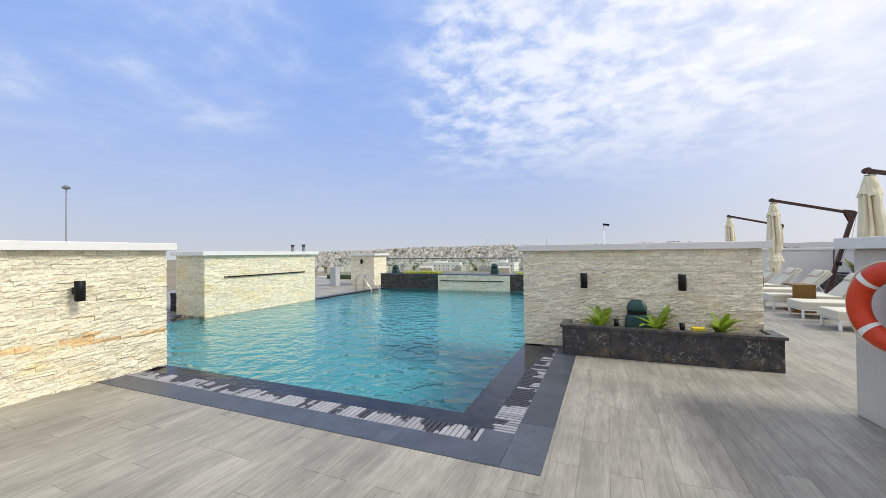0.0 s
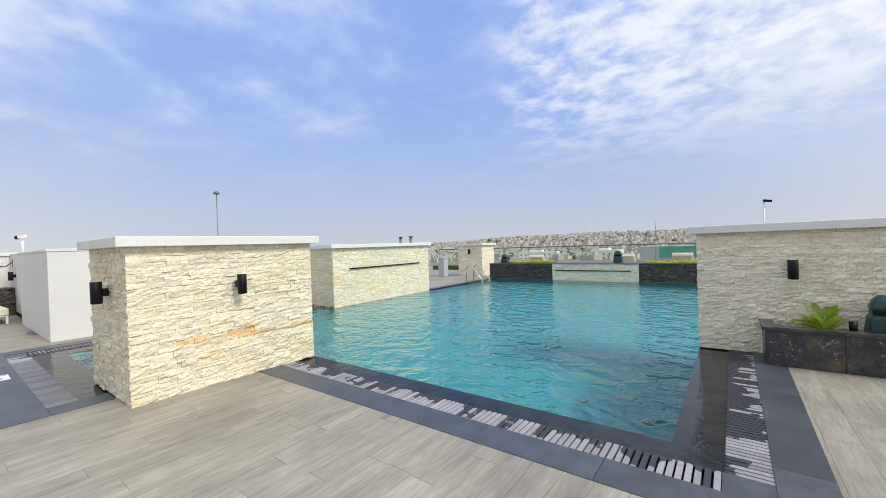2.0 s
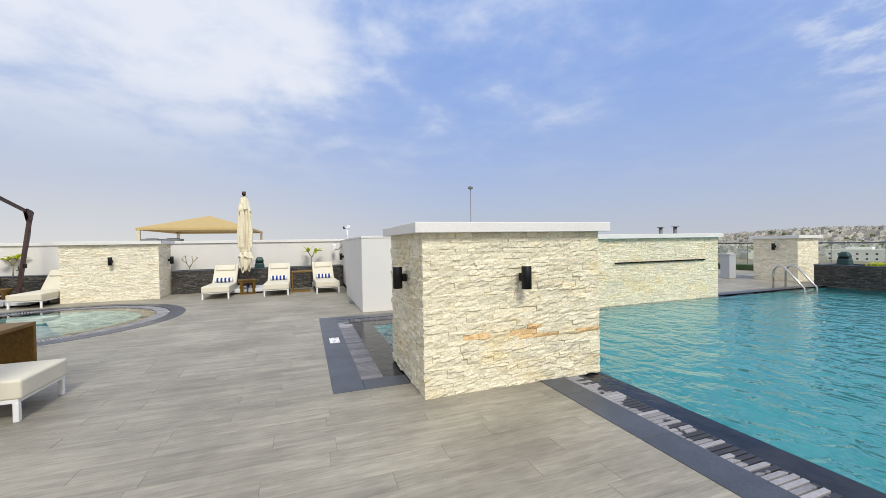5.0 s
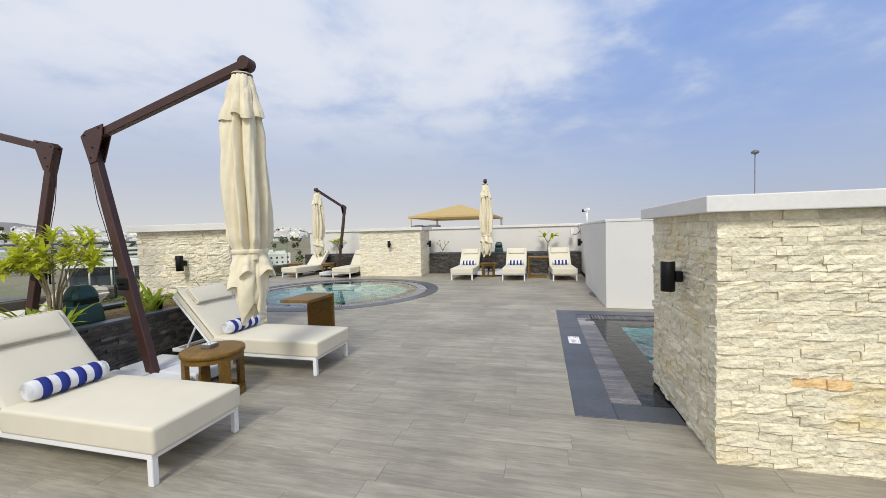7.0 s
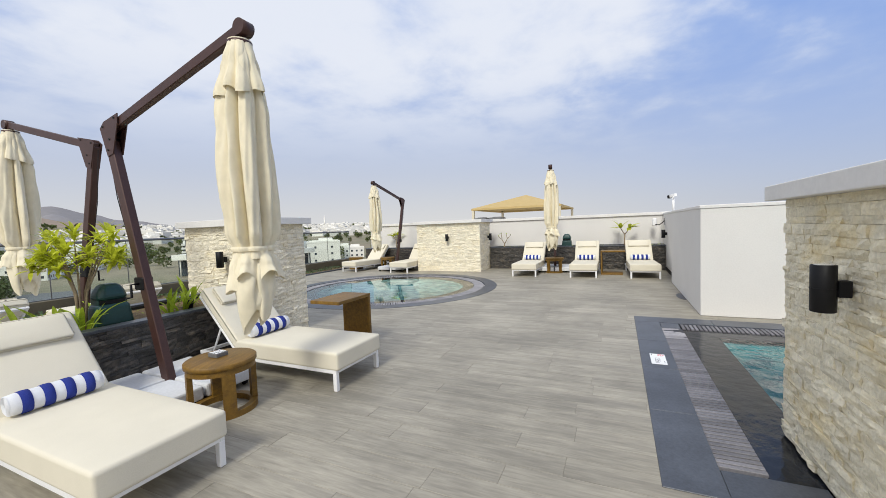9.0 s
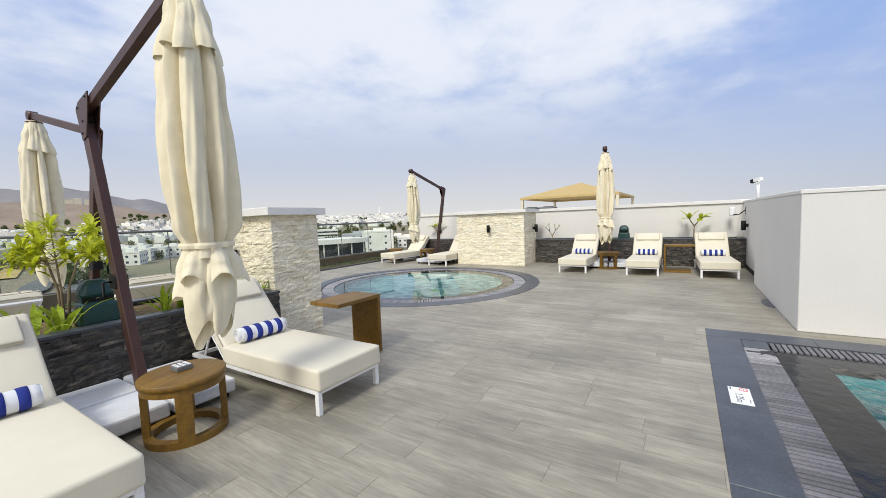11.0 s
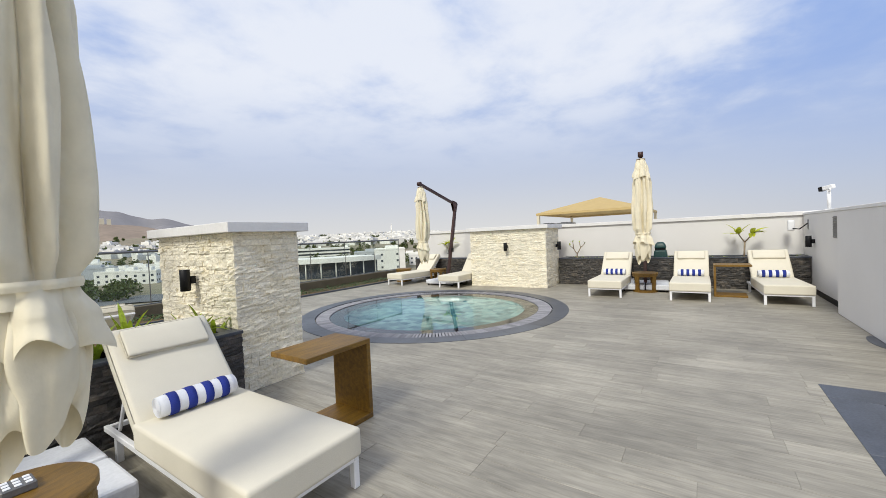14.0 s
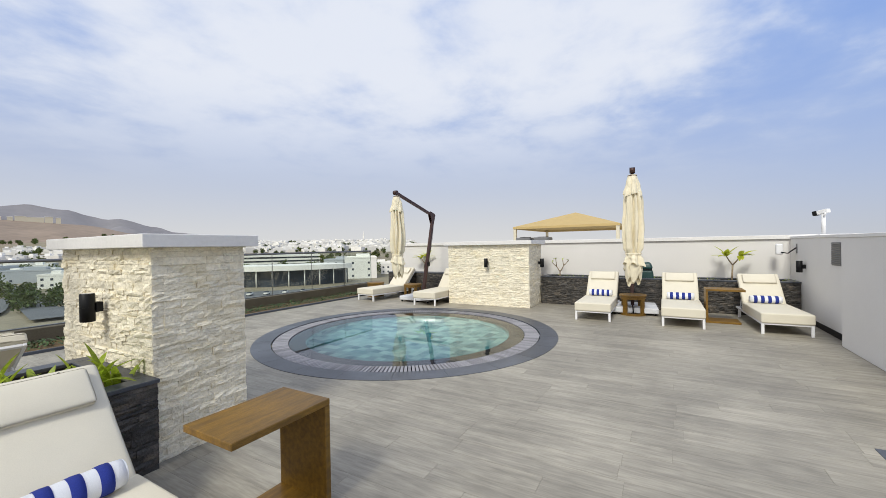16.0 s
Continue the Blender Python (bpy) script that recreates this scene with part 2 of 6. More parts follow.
SLATE = mat("dark_slate", (0.045, 0.041, 0.037), 0.55, var=0.5, scale=12, fine=70, bump=0.5, island=0.45, second=(0.19, 0.155, 0.115), amount=0.6)
MARBLE = mat("black_veined_marble", (0.040, 0.040, 0.043), 0.35, var=0.6, scale=9, fine=45, bump=0.12, second=(0.150, 0.115, 0.07), amount=0.75)
def veined(m, colour):
    """Thin broken veins over a polished stone."""
    n, l = m.node_tree.nodes, m.node_tree.links
    b = n["Principled BSDF"]
    base = b.inputs["Base Color"].links[0].from_socket
    geo = n.new("ShaderNodeNewGeometry").outputs["Position"]
    na, nb = n.new("ShaderNodeTexNoise"), n.new("ShaderNodeTexNoise")
    for q, sc, d in ((na, 7.5, 1.2), (nb, 6.0, 0.0)):
        q.inputs["Scale"].default_value, q.inputs["Detail"].default_value, q.inputs["Distortion"].default_value = sc, 4, d
        l.new(geo, q.inputs["Vector"])
    dist = n.new("ShaderNodeMath")
    dist.operation = "SUBTRACT"
    l.new(na.outputs[0], dist.inputs[0])
    dist.inputs[1].default_value = 0.5
    ab = n.new("ShaderNodeMath")
    ab.operation = "ABSOLUTE"
    l.new(dist.outputs[0], ab.inputs[0])
    line = n.new("ShaderNodeMapRange")
    line.inputs["From Min"].default_value, line.inputs["From Max"].default_value = 0.0, 0.012
    line.inputs["To Min"].default_value, line.inputs["To Max"].default_value = 1.0, 0.0
    l.new(ab.outputs[0], line.inputs["Value"])
    gate = n.new("ShaderNodeMapRange")
    gate.inputs["From Min"].default_value, gate.inputs["From Max"].default_value = 0.50, 0.60
    l.new(nb.outputs[0], gate.inputs["Value"])
    f = n.new("ShaderNodeMath")
    f.operation = "MULTIPLY"
    l.new(line.outputs[0], f.inputs[0])
    l.new(gate.outputs[0], f.inputs[1])
    mx = n.new("ShaderNodeMix")
    mx.data_type = "RGBA"
    l.new(f.outputs[0], mx.inputs[0])
    l.new(base, mx.inputs[6])
    mx.inputs[7].default_value = (*colour, 1)
    l.new(mx.outputs[2], b.inputs["Base Color"])


veined(MARBLE, (0.42, 0.40, 0.37))
MARBLE_PALE = mat("pale_stone_facing", (0.56, 0.53, 0.49), 0.5, var=0.08, scale=3, fine=30, bump=0.05, second=(0.52, 0.48, 0.44), amount=0.5)
CAPW = mat("white_capping", (0.75, 0.735, 0.71), 0.6, var=0.05, scale=2, fine=30, bump=0.05)
PAINT = mat("white_wall_paint", (0.72, 0.70, 0.67), 0.75, var=0.04, scale=1.2, fine=60, bump=0.06)
GRANITE = mat("grey_granite_coping", (0.070, 0.078, 0.095), 0.40, var=0.28, scale=4, fine=60, bump=0.05, rand=0.16, stain=0.2)
RIM = mat("wet_dark_rim", (0.014, 0.016, 0.021), 0.12, var=0.5, scale=5, fine=11, bump=0.22, second=(0.035, 0.031, 0.026), amount=0.8, spec=0.22)
def slat_mat(name, level):
    """Pale grating slat, dark where the overflow keeps it wet: the wet end reaches further on some slats than on others."""
    m = mat(name, (0.29, 0.28, 0.295), 0.5, var=0.25, scale=3, fine=60, bump=0.1, rand=0.2)
    n, l = m.node_tree.nodes, m.node_tree.links
    b = n["Principled BSDF"]
    dry = b.inputs["Base Color"].links[0].from_socket
    sep_n = n.new("ShaderNodeSeparateXYZ")
    l.new(n.new("ShaderNodeTexCoord").outputs["Object"], sep_n.inputs[0])
    nz = n.new("ShaderNodeTexNoise")
    nz.inputs["Scale"].default_value, nz.inputs["Detail"].default_value = 3.2, 3
    l.new(n.new("ShaderNodeNewGeometry").outputs["Position"], nz.inputs["Vector"])
    rg = n.new("ShaderNodeMapRange")
    rg.inputs["From Min"].default_value, rg.inputs["From Max"].default_value = 0.36, 0.64
    rg.inputs["To Min"].default_value, rg.inputs["To Max"].default_value = level - 0.12, level + 0.12
    l.new(nz.outputs[0], rg.inputs["Value"])
    jit = n.new("ShaderNodeMath")
    jit.operation = "MULTIPLY_ADD"
    l.new(n.new("ShaderNodeObjectInfo").outputs["Random"], jit.inputs[0])
    jit.inputs[1].default_value = 0.20
    l.new(rg.outputs[0], jit.inputs[2])
    sub = n.new("ShaderNodeMath")
    sub.operation = "SUBTRACT"
    l.new(sep_n.outputs[1], sub.inputs[0])
    l.new(jit.outputs[0], sub.inputs[1])
    wet = n.new("ShaderNodeMapRange")
    wet.inputs["From Min"].default_value, wet.inputs["From Max"].default_value = -0.006, 0.006
    l.new(sub.outputs[0], wet.inputs["Value"])
    mx = n.new("ShaderNodeMix")
    mx.data_type = "RGBA"
    l.new(wet.outputs[0], mx.inputs[0])
    l.new(dry, mx.inputs[6])
    mx.inputs[7].default_value = (0.036, 0.036, 0.044, 1)
    l.new(mx.outputs[2], b.inputs["Base Color"])
    return m


SLAT = slat_mat("grating_slat", 0.09)
SLAT_WET = slat_mat("grating_slat_wet", -0.04)
SLAT_DRY = mat("grating_slat_dry", (0.165, 0.16, 0.175), 0.55, var=0.25, scale=2.6, fine=60, bump=0.1, rand=0.25)
SLAT_ROUND = mat("grating_slat_round", (0.25, 0.245, 0.26), 0.55, var=0.25, scale=2.6, fine=60, bump=0.1, rand=0.25)
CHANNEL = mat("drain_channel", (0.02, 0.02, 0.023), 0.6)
TEAL = tile_mat("teal_mosaic", (0.032, 0.215, 0.250), (0.055, 0.300, 0.335), 0.12)
AQUA = tile_mat("aqua_mosaic", (0.010, 0.12, 0.155), (0.20, 0.40, 0.39), 0.16)
WATER = water_mat("pool_water", (0.80, 0.97, 0.98), 3.0, 1.0, (1.0, 1.1, 1))
WATER_STILL = water_mat("still_water", (0.92, 0.98, 0.98), 3.0, 0.005)
WATER_STILL.node_tree.nodes["Principled BSDF"].inputs["Roughness"].default_value = 0.0
BLACK = mat("black_metal", (0.006, 0.006, 0.007), 0.5, var=0.2, bump=0.02, spec=0.25)
STEEL = mat("stainless_steel", (0.62, 0.62, 0.61), 0.22, 1.0, var=0.05, bump=0.0)
RAIL = mat("dark_steel_rail", (0.20, 0.20, 0.20), 0.35, 0.9, var=0.1, bump=0.0)
GLASS = glass_mat("clear_glass")
BRONZE = mat("bronze_aluminium", (0.065, 0.030, 0.024), 0.42, 0.25, var=0.2, scale=6, fine=90, bump=0.02, local=True)
CANVAS = mat("cream_canvas", (0.84, 0.765, 0.575), 0.85, var=0.06, scale=3, fine=12, bump=0.16, local=True, stretch=(1.5, 1.5, 1.0), leafy=0.10)
CUSHION = mat("cream_cushion", (0.70, 0.65, 0.525), 0.85, var=0.04, scale=4, fine=220, bump=0.10, local=True)
WHITE_METAL = mat("white_powder_coat", (0.82, 0.82, 0.82), 0.4, var=0.03, bump=0.0)
CONCRETE_W = mat("white_concrete_block", (0.66, 0.67, 0.69), 0.7, var=0.08, scale=4, bump=0.1)
TEAK = mat("teak", (0.205, 0.108, 0.012), 0.5, var=0.3, scale=3, fine=20, bump=0.06, stretch=(2, 12, 12), second=(0.115, 0.058, 0.010), amount=0.75, local=True, stain=0.22)
TOWEL_W = mat("white_towel", (0.82, 0.83, 0.86), 0.95, var=0.06, fine=300, bump=0.5, local=True)
TOWEL_B = mat("blue_towel", (0.018, 0.036, 0.26), 0.95, var=0.2, fine=300, bump=0.5, local=True)
SOIL = mat("planter_soil", (0.17, 0.115, 0.06), 0.95, var=0.4, scale=14, fine=80, bump=0.8, second=(0.30, 0.20, 0.06), amount=0.6)
LEAF_MID = mat("fresh_green_leaf", (0.30, 0.43, 0.045), 0.45, var=0.35, scale=4, bump=0.05, island=0.3, leafy=0.4)
LEAF = mat("green_leaf", (0.33, 0.43, 0.035), 0.45, var=0.35, scale=4, bump=0.05, island=0.35, leafy=0.45)
LEAF_LIME = mat("lime_leaf", (0.56, 0.60, 0.05), 0.45, var=0.3, scale=4, bump=0.05, island=0.3, leafy=0.5)
LEAF_DARK = mat("dark_leaf", (0.045, 0.085, 0.022), 0.6, var=0.4, scale=2, bump=0.1, island=0.4)
BARK = mat("bark", (0.26, 0.20, 0.13), 0.85, var=0.3, scale=12, bump=0.4)
SPEAKER = mat("dark_green_plastic", (0.008, 0.045, 0.042), 0.4, var=0.2, bump=0.05)
ORANGE = mat("orange_plastic", (0.64, 0.046, 0.006), 0.42, var=0.12, scale=6, bump=0.05)
REFLECT = mat("white_tape", (0.82, 0.80, 0.76), 0.5, var=0.06)
ROPE = mat("rope", (0.75, 0.68, 0.50), 0.9, var=0.2, fine=200)
TAN = mat("tan_shade_cloth", (0.52, 0.38, 0.16), 0.85, var=0.06, bump=0.05)
CREAM_POST = mat("cream_post", (0.66, 0.60, 0.45), 0.6, var=0.05)
SIGN = mat("white_sign", (0.84, 0.84, 0.84), 0.5, var=0.02)
RED = mat("red_print", (0.6, 0.03, 0.03), 0.6)
VENT = mat("grey_louvre", (0.18, 0.18, 0.18), 0.5, 0.3)
YELLOW = mat("yellow_box", (0.70, 0.52, 0.03), 0.6)
GREYW = mat("grey_cladding", (0.45, 0.47, 0.49), 0.7, var=0.06, scale=0.3, bump=0.0)
LENS = mat("lamp_lens", (0.6, 0.6, 0.58), 0.2)


# ---------------------------------------------------------------- mesh helpers
def part(name, bm, material, parent=None, label="", smooth=False):
    """Link a bmesh as one mesh object, under a thing or under a part."""
    me = bpy.data.meshes.new(name)
    bmesh.ops.recalc_face_normals(bm, faces=bm.faces)
    if name == "water_surface":
        bm.normal_update()
        bmesh.ops.reverse_faces(bm, faces=[fc for fc in bm.faces if fc.normal.z < 0])
    if smooth:
        for fc in bm.faces:
            fc.smooth = True
    bm.to_mesh(me)
    bm.free()
    me.materials.append(material)
    ob = new(name, me)
    if parent is not None:
        ob.parent = parent
    if label:
        tagged(ob, label)
    return ob


def thing(name, m, label, category, group="", kind=""):
    ob = new(name)
    ob.empty_display_size = 0.2
    ob.matrix_basis = m
    return tagged(ob, label, category, group, kind)


def box(x0, x1, y0, y1, z0, z1, bevel=0.0, seg=2, bm=None):
    """A box, bevelled, in a bmesh of its own or added to one."""
    b = bmesh.new()
    bmesh.ops.create_cube(b, size=1)
    for v in b.verts:
        v.co = Vector(((x0 + x1) / 2 + v.co.x * (x1 - x0), (y0 + y1) / 2 + v.co.y * (y1 - y0), (z0 + z1) / 2 + v.co.z * (z1 - z0)))
    if bevel:
        bmesh.ops.bevel(b, geom=b.edges[:], offset=bevel, segments=seg, profile=0.5, affect="EDGES")
    return b if bm is None else merge(bm, b)


def merge(bm, b):
    """Add b to bm and free b."""
    table = {v: bm.verts.new(v.co) for v in b.verts}
    for fc in b.faces:
        nf = bm.faces.new([table[v] for v in fc.verts])
        nf.smooth = fc.smooth
    b.free()
    return bm


def tube(points, radii, seg=12, bm=None, cap=True, flat=1.0):
    """A tube along points; radii one number or one for each point."""
    bm = bm or bmesh.new()
    pts = [Vector(p) for p in points]
    if not hasattr(radii, "__len__"):
        radii = [radii] * len(pts)
    rings, side = [], None
    for i, p in enumerate(pts):
        d = (pts[min(i + 1, len(pts) - 1)] - pts[max(i - 1, 0)]).normalized()
        if side is None:
            side = d.orthogonal().normalized()
        side = (side - d * side.dot(d)).normalized()
        other = d.cross(side)
        rings.append([bm.verts.new(p + (side * math.cos(a) + other * math.sin(a) * flat) * radii[i]) for a in (2 * math.pi * k / seg for k in range(seg))])
    for a, b in zip(rings, rings[1:]):
        for k in range(seg):
            bm.faces.new((a[k], a[(k + 1) % seg], b[(k + 1) % seg], b[k])).smooth = True
    if cap:
        bm.faces.new(rings[0][::-1])
        bm.faces.new(rings[-1])
    return bm


def beam(p, q, w, h, up_dir=(0, 0, 1), bevel=0.004, bm=None):
    """A square bar from p to q."""
    p, q = Vector(p), Vector(q)
    d = (q - p).normalized()
    s = d.cross(Vector(up_dir)).normalized()
    u = s.cross(d)
    b = box(-w / 2, w / 2, 0, (q - p).length, -h / 2, h / 2, bevel, 1)
    for v in b.verts:
        v.co = p + s * v.co.x + d * v.co.y + u * v.co.z
    return b if bm is None else merge(bm, b)


def prism(outline, z0, z1, bm=None):
    """A flat outline (x, y) raised from z0 to z1."""
    bm = bm or bmesh.new()
    lo = [bm.verts.new((x, y, z0)) for x, y in outline]
    hi = [bm.verts.new((x, y, z1)) for x, y in outline]
    n = len(lo)
    bm.faces.new(hi)
    bm.faces.new(lo[::-1])
    for i in range(n):
        bm.faces.new((lo[i], lo[(i + 1) % n], hi[(i + 1) % n], hi[i]))
    return bm


def revolve(profile, seg=32, bm=None, closed=False, cap=True):
    """A profile of (r, z) turned about z."""
    bm = bm or bmesh.new()
    rings = [[bm.verts.new((r * math.cos(2 * math.pi * k / seg), r * math.sin(2 * math.pi * k / seg), z)) for k in range(seg)] for r, z in profile]
    if closed:
        rings.append(rings[0])
    for a, b in zip(rings, rings[1:]):
        for k in range(seg):
            bm.faces.new((a[k], a[(k + 1) % seg], b[(k + 1) % seg], b[k])).smooth = True
    if cap and not closed:
        for r in (rings[0], rings[-1]):
            if (r[0].co - r[seg // 2].co).length > 1e-4:
                bm.faces.new(r)
    return bm


# ---------------------------------------------------------------- the deck's plan
DX0, DX1, DY0, DY1 = -17.6, 9.0, -9.45, 26.0
POOL_HOLES = [(-9.15, -0.45, 2.67, 7.4), (-9.15, 1.9, 7.4, 15.0), (-10.31, -6.12, 0.58, 2.67), (-10.31, -9.15, 2.67, 6.45)]
CX, CY, R_OUT, R_GRATE, R_RIM, R_WATER = -12.19, -5.0, 2.70, 2.40, 2.12, 1.86


def cut(rects, hole):
    """Rectangles (x0, x1, y0, y1) less a rectangular hole."""
    a0, a1, b0, b1 = hole
    out = []
    for x0, x1, y0, y1 in rects:
        if x0 >= a1 or x1 <= a0 or y0 >= b1 or y1 <= b0:
            out.append((x0, x1, y0, y1))
            continue
        if x0 < a0:
            out.append((x0, a0, y0, y1))
        if x1 > a1:
            out.append((a1, x1, y0, y1))
        if y0 < b0:
            out.append((max(x0, a0), min(x1, a1), y0, b0))
        if y1 > b1:
            out.append((max(x0, a0), min(x1, a1), b1, y1))
    return out


SQ = (CX - 2.8, CX + 2.8, CY - 2.8, CY + 2.8)
base_rects = [(DX0, DX1, DY0, DY1)]
for hole in POOL_HOLES + [SQ]:
    base_rects = cut(base_rects, hole)
bm = bmesh.new()
for r in base_rects:
    box(*r, -0.3, -0.0025, bm=bm)
ring_in, ring_out = [], []
for k in range(64):
    a = 2 * math.pi * k / 64
    c, s = math.cos(a), math.sin(a)
    q = 2.8 / max(abs(c), abs(s))
    ring_in.append(bm.verts.new((CX + 2.55 * c, CY + 2.55 * s, -0.0025)))
    ring_out.append(bm.verts.new((CX + q * c, CY + q * s, -0.0025)))
for k in range(64):
    j = (k + 1) % 64
    bm.faces.new((ring_in[k], ring_in[j], ring_out[j], ring_out[k]))
floor = tagged(part("floor", bm, GROUT), "grey wood-look porcelain plank roof deck", "floor", kind="structure")


# ---------------------------------------------------------------- main pool
def slab(x0, x1, y0, y1, z0, z1, material, parent, name, bevel=0.004):
    return part(name, box(x0, x1, y0, y1, z0, z1, bevel, 1), material, parent)


pool = tagged(new("pool"), "turquoise overflow swimming pool set flush in the deck", "pool", kind="structure")
WATER_LINE = [(-9.42, 1.48), (-6.4, 1.48), (-6.4, 3.46), (-1.28, 3.46), (-1.28, 7.0), (1.9, 7.0), (1.9, 15.0), (-9.15, 15.0), (-9.15, 6.5), (-9.42, 6.5)]
bm = bmesh.new()
top = [bm.verts.new((x, y, -0.03)) for x, y in WATER_LINE]
low = [bm.verts.new((x, y, -1.35)) for x, y in WATER_LINE]
for i in range(len(top)):
    j = (i + 1) % len(top)
    bm.faces.new((top[i], top[j], low[j], low[i]))
bm.faces.new(low)
part("basin", bm, TEAL, pool, "turquoise mosaic pool basin")
bm = bmesh.new()
for r in [(-9.72, -6.12, 1.12, 1.48), (-9.72, -9.42, 1.48, 6.5), (-6.4, -6.12, 1.48, 3.46), (-6.12, -0.96, 3.18, 3.46), (-1.28, -0.96, 3.46, 7.0)]:
    box(*r, -0.2, -0.0165, bm=bm)
part("rim", bm, RIM, pool, "dark wet stone overflow rim")
bm = bmesh.new()
bm.faces.new([bm.verts.new((x, y, -0.016)) for x, y in WATER_LINE])
w = part("water_surface", bm, WATER, pool, "rippled clear pool water")
w.visible_shadow = False
part("shallow_floor", box(-9.42, -6.42, 1.49, 4.2, -1.34, -0.45), AQUA, pool, "pale aqua mosaic shallow floor")
bm = bmesh.new()
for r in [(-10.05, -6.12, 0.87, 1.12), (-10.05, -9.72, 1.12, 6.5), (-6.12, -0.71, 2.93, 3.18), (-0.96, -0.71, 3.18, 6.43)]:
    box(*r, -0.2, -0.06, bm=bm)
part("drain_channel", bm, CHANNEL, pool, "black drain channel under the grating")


def coping(x0, x1, y0, y1, along, lengths):
    """Granite coping slabs laid end to end."""
    a, b = (x0, x1) if along == "x" else (y0, y1)
    n = max(1, round((b - a) / lengths))
    for i in range(n):
        p, q = a + (b - a) * i / n + 0.0015, a + (b - a) * (i + 1) / n - 0.0015
        if along == "x":
            slab(p, q, y0, y1, -0.04, 0.006, GRANITE, pool, "coping_slab", 0.003)
        else:
            slab(x0, x1, p, q, -0.04, 0.006, GRANITE, pool, "coping_slab", 0.003)


coping(-6.12, -0.72, 2.64, 2.94, "x", 0.9)
coping(-0.72, -0.43, 2.64, 6.43, "y", 0.75)
coping(-10.0, -6.1, 0.56, 0.88, "x", 1.0)
coping(-10.33, -10.0, 0.56, 6.45, "y", 1.0)
coping(-6.38, -6.1, 0.88, 1.36, "y", 0.5)
coping(-9.45, -9.15, 10.4, 15.0, "y", 0.9)

slats = tagged(new("pool_grating"), "pale stone overflow grating slats along the pool edge", "grating", kind="structure")
SL_X = bpy.data.meshes.new("slat")
b = box(-0.0185, 0.0185, 0.0, 0.25, -0.03, 0.0, 0.003, 1)
b.to_mesh(SL_X)
b.free()
SL_X.materials.append(SLAT)


SL_DRY = SL_X.copy()
SL_DRY.materials[0] = SLAT_DRY
SL_ROUND = SL_X.copy()
SL_ROUND.materials[0] = SLAT_ROUND
SL_WET = SL_X.copy()
SL_WET.materials[0] = SLAT_WET


def slat(x, y, turn, parent, z=-0.002, dry=False, mesh=None):
    ob = new("slat", mesh or (SL_DRY if dry else SL_X))
    ob.parent = parent
    ob.matrix_basis = pose(x, y, z, 0, 0, turn)
    return ob


slab(-0.977, -0.715, 2.945, 3.18, -0.04, 0.0, GRANITE, pool, "corner_slab", 0.003)
slab(-10.045, -9.73, 0.885, 1.11, -0.04, 0.0, GRANITE, pool, "corner_slab", 0.003)
for i in range(103):
    slat(-6.10 + 0.05 * i, 2.935, 0, slats)
for i in range(66):
    slat(-0.715, 3.20 + 0.05 * i, 90, slats, mesh=SL_X if i < 12 else SL_WET)
slats_b = tagged(new("pool_grating"), "pale stone overflow grating slats along the shallow arm", "grating", kind="structure")
for i in range(66):
    slat(-9.70 + 0.05 * i, 0.875, 0, slats_b, dry=i > 9)
for i in range(100):
    slat(-9.735, 1.15 + 0.05 * i, 90, slats_b, dry=True)

# ---------------------------------------------------------------- round pool
round_pool = tagged(new("round_pool"), "small round pool with aqua mosaic and grey coping", "pool", kind="structure")
round_pool.matrix_basis = pose(CX, CY, 0)


def ring(r0, r1, z0, z1, a0=0.0, a1=2 * math.pi, seg=128):
    bm = bmesh.new()
    full = a1 - a0 > 6.28
    n = seg if full else max(2, round(seg * (a1 - a0) / (2 * math.pi)))
    rows = []
    for k in range(n if full else n + 1):
        a = a0 + (a1 - a0) * k / n
        rows.append([bm.verts.new((r * math.cos(a), r * math.sin(a), z)) for r, z in ((r0, z0), (r1, z0), (r1, z1), (r0, z1))])
    for k in range(n):
        p, q = rows[k], rows[(k + 1) % len(rows)]
        for i in range(4):
            bm.faces.new((p[i], p[(i + 1) % 4], q[(i + 1) % 4], q[i]))
    if not full:
        bm.faces.new(rows[0])
        bm.faces.new(rows[-1][::-1])
    return bm


for k in range(24):
    part("coping_slab", ring(R_GRATE, R_OUT, -0.04, 0.006, 2 * math.pi * k / 24 + 0.0008, 2 * math.pi * (k + 1) / 24 - 0.0008), GRANITE, round_pool)
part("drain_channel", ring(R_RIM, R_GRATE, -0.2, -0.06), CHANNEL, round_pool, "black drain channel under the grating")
part("rim", ring(R_WATER, R_RIM, -0.2, -0.03), RIM, round_pool, "dark wet stone overflow rim")
part("basin", revolve([(R_WATER, -0.2), (R_WATER, -0.55), (0.0001, -0.55)], 96, cap=False), AQUA, round_pool, "aqua mosaic basin")
w = part("water_surface", revolve([(R_RIM, -0.016), (0.0001, -0.016)], 96, cap=False), WATER_STILL, round_pool, "still clear water")
w.visible_shadow = False
grate_r = tagged(new("round_grating"), "pale curved overflow grating round the small pool", "grating", kind="structure")
grate_r.matrix_basis = pose(CX, CY, 0)
for k in range(280):
    a = 2 * math.pi * k / 280
    slat((R_RIM + 0.01) * math.cos(a), (R_RIM + 0.01) * math.sin(a), math.degrees(a) - 90, grate_r, mesh=SL_ROUND)


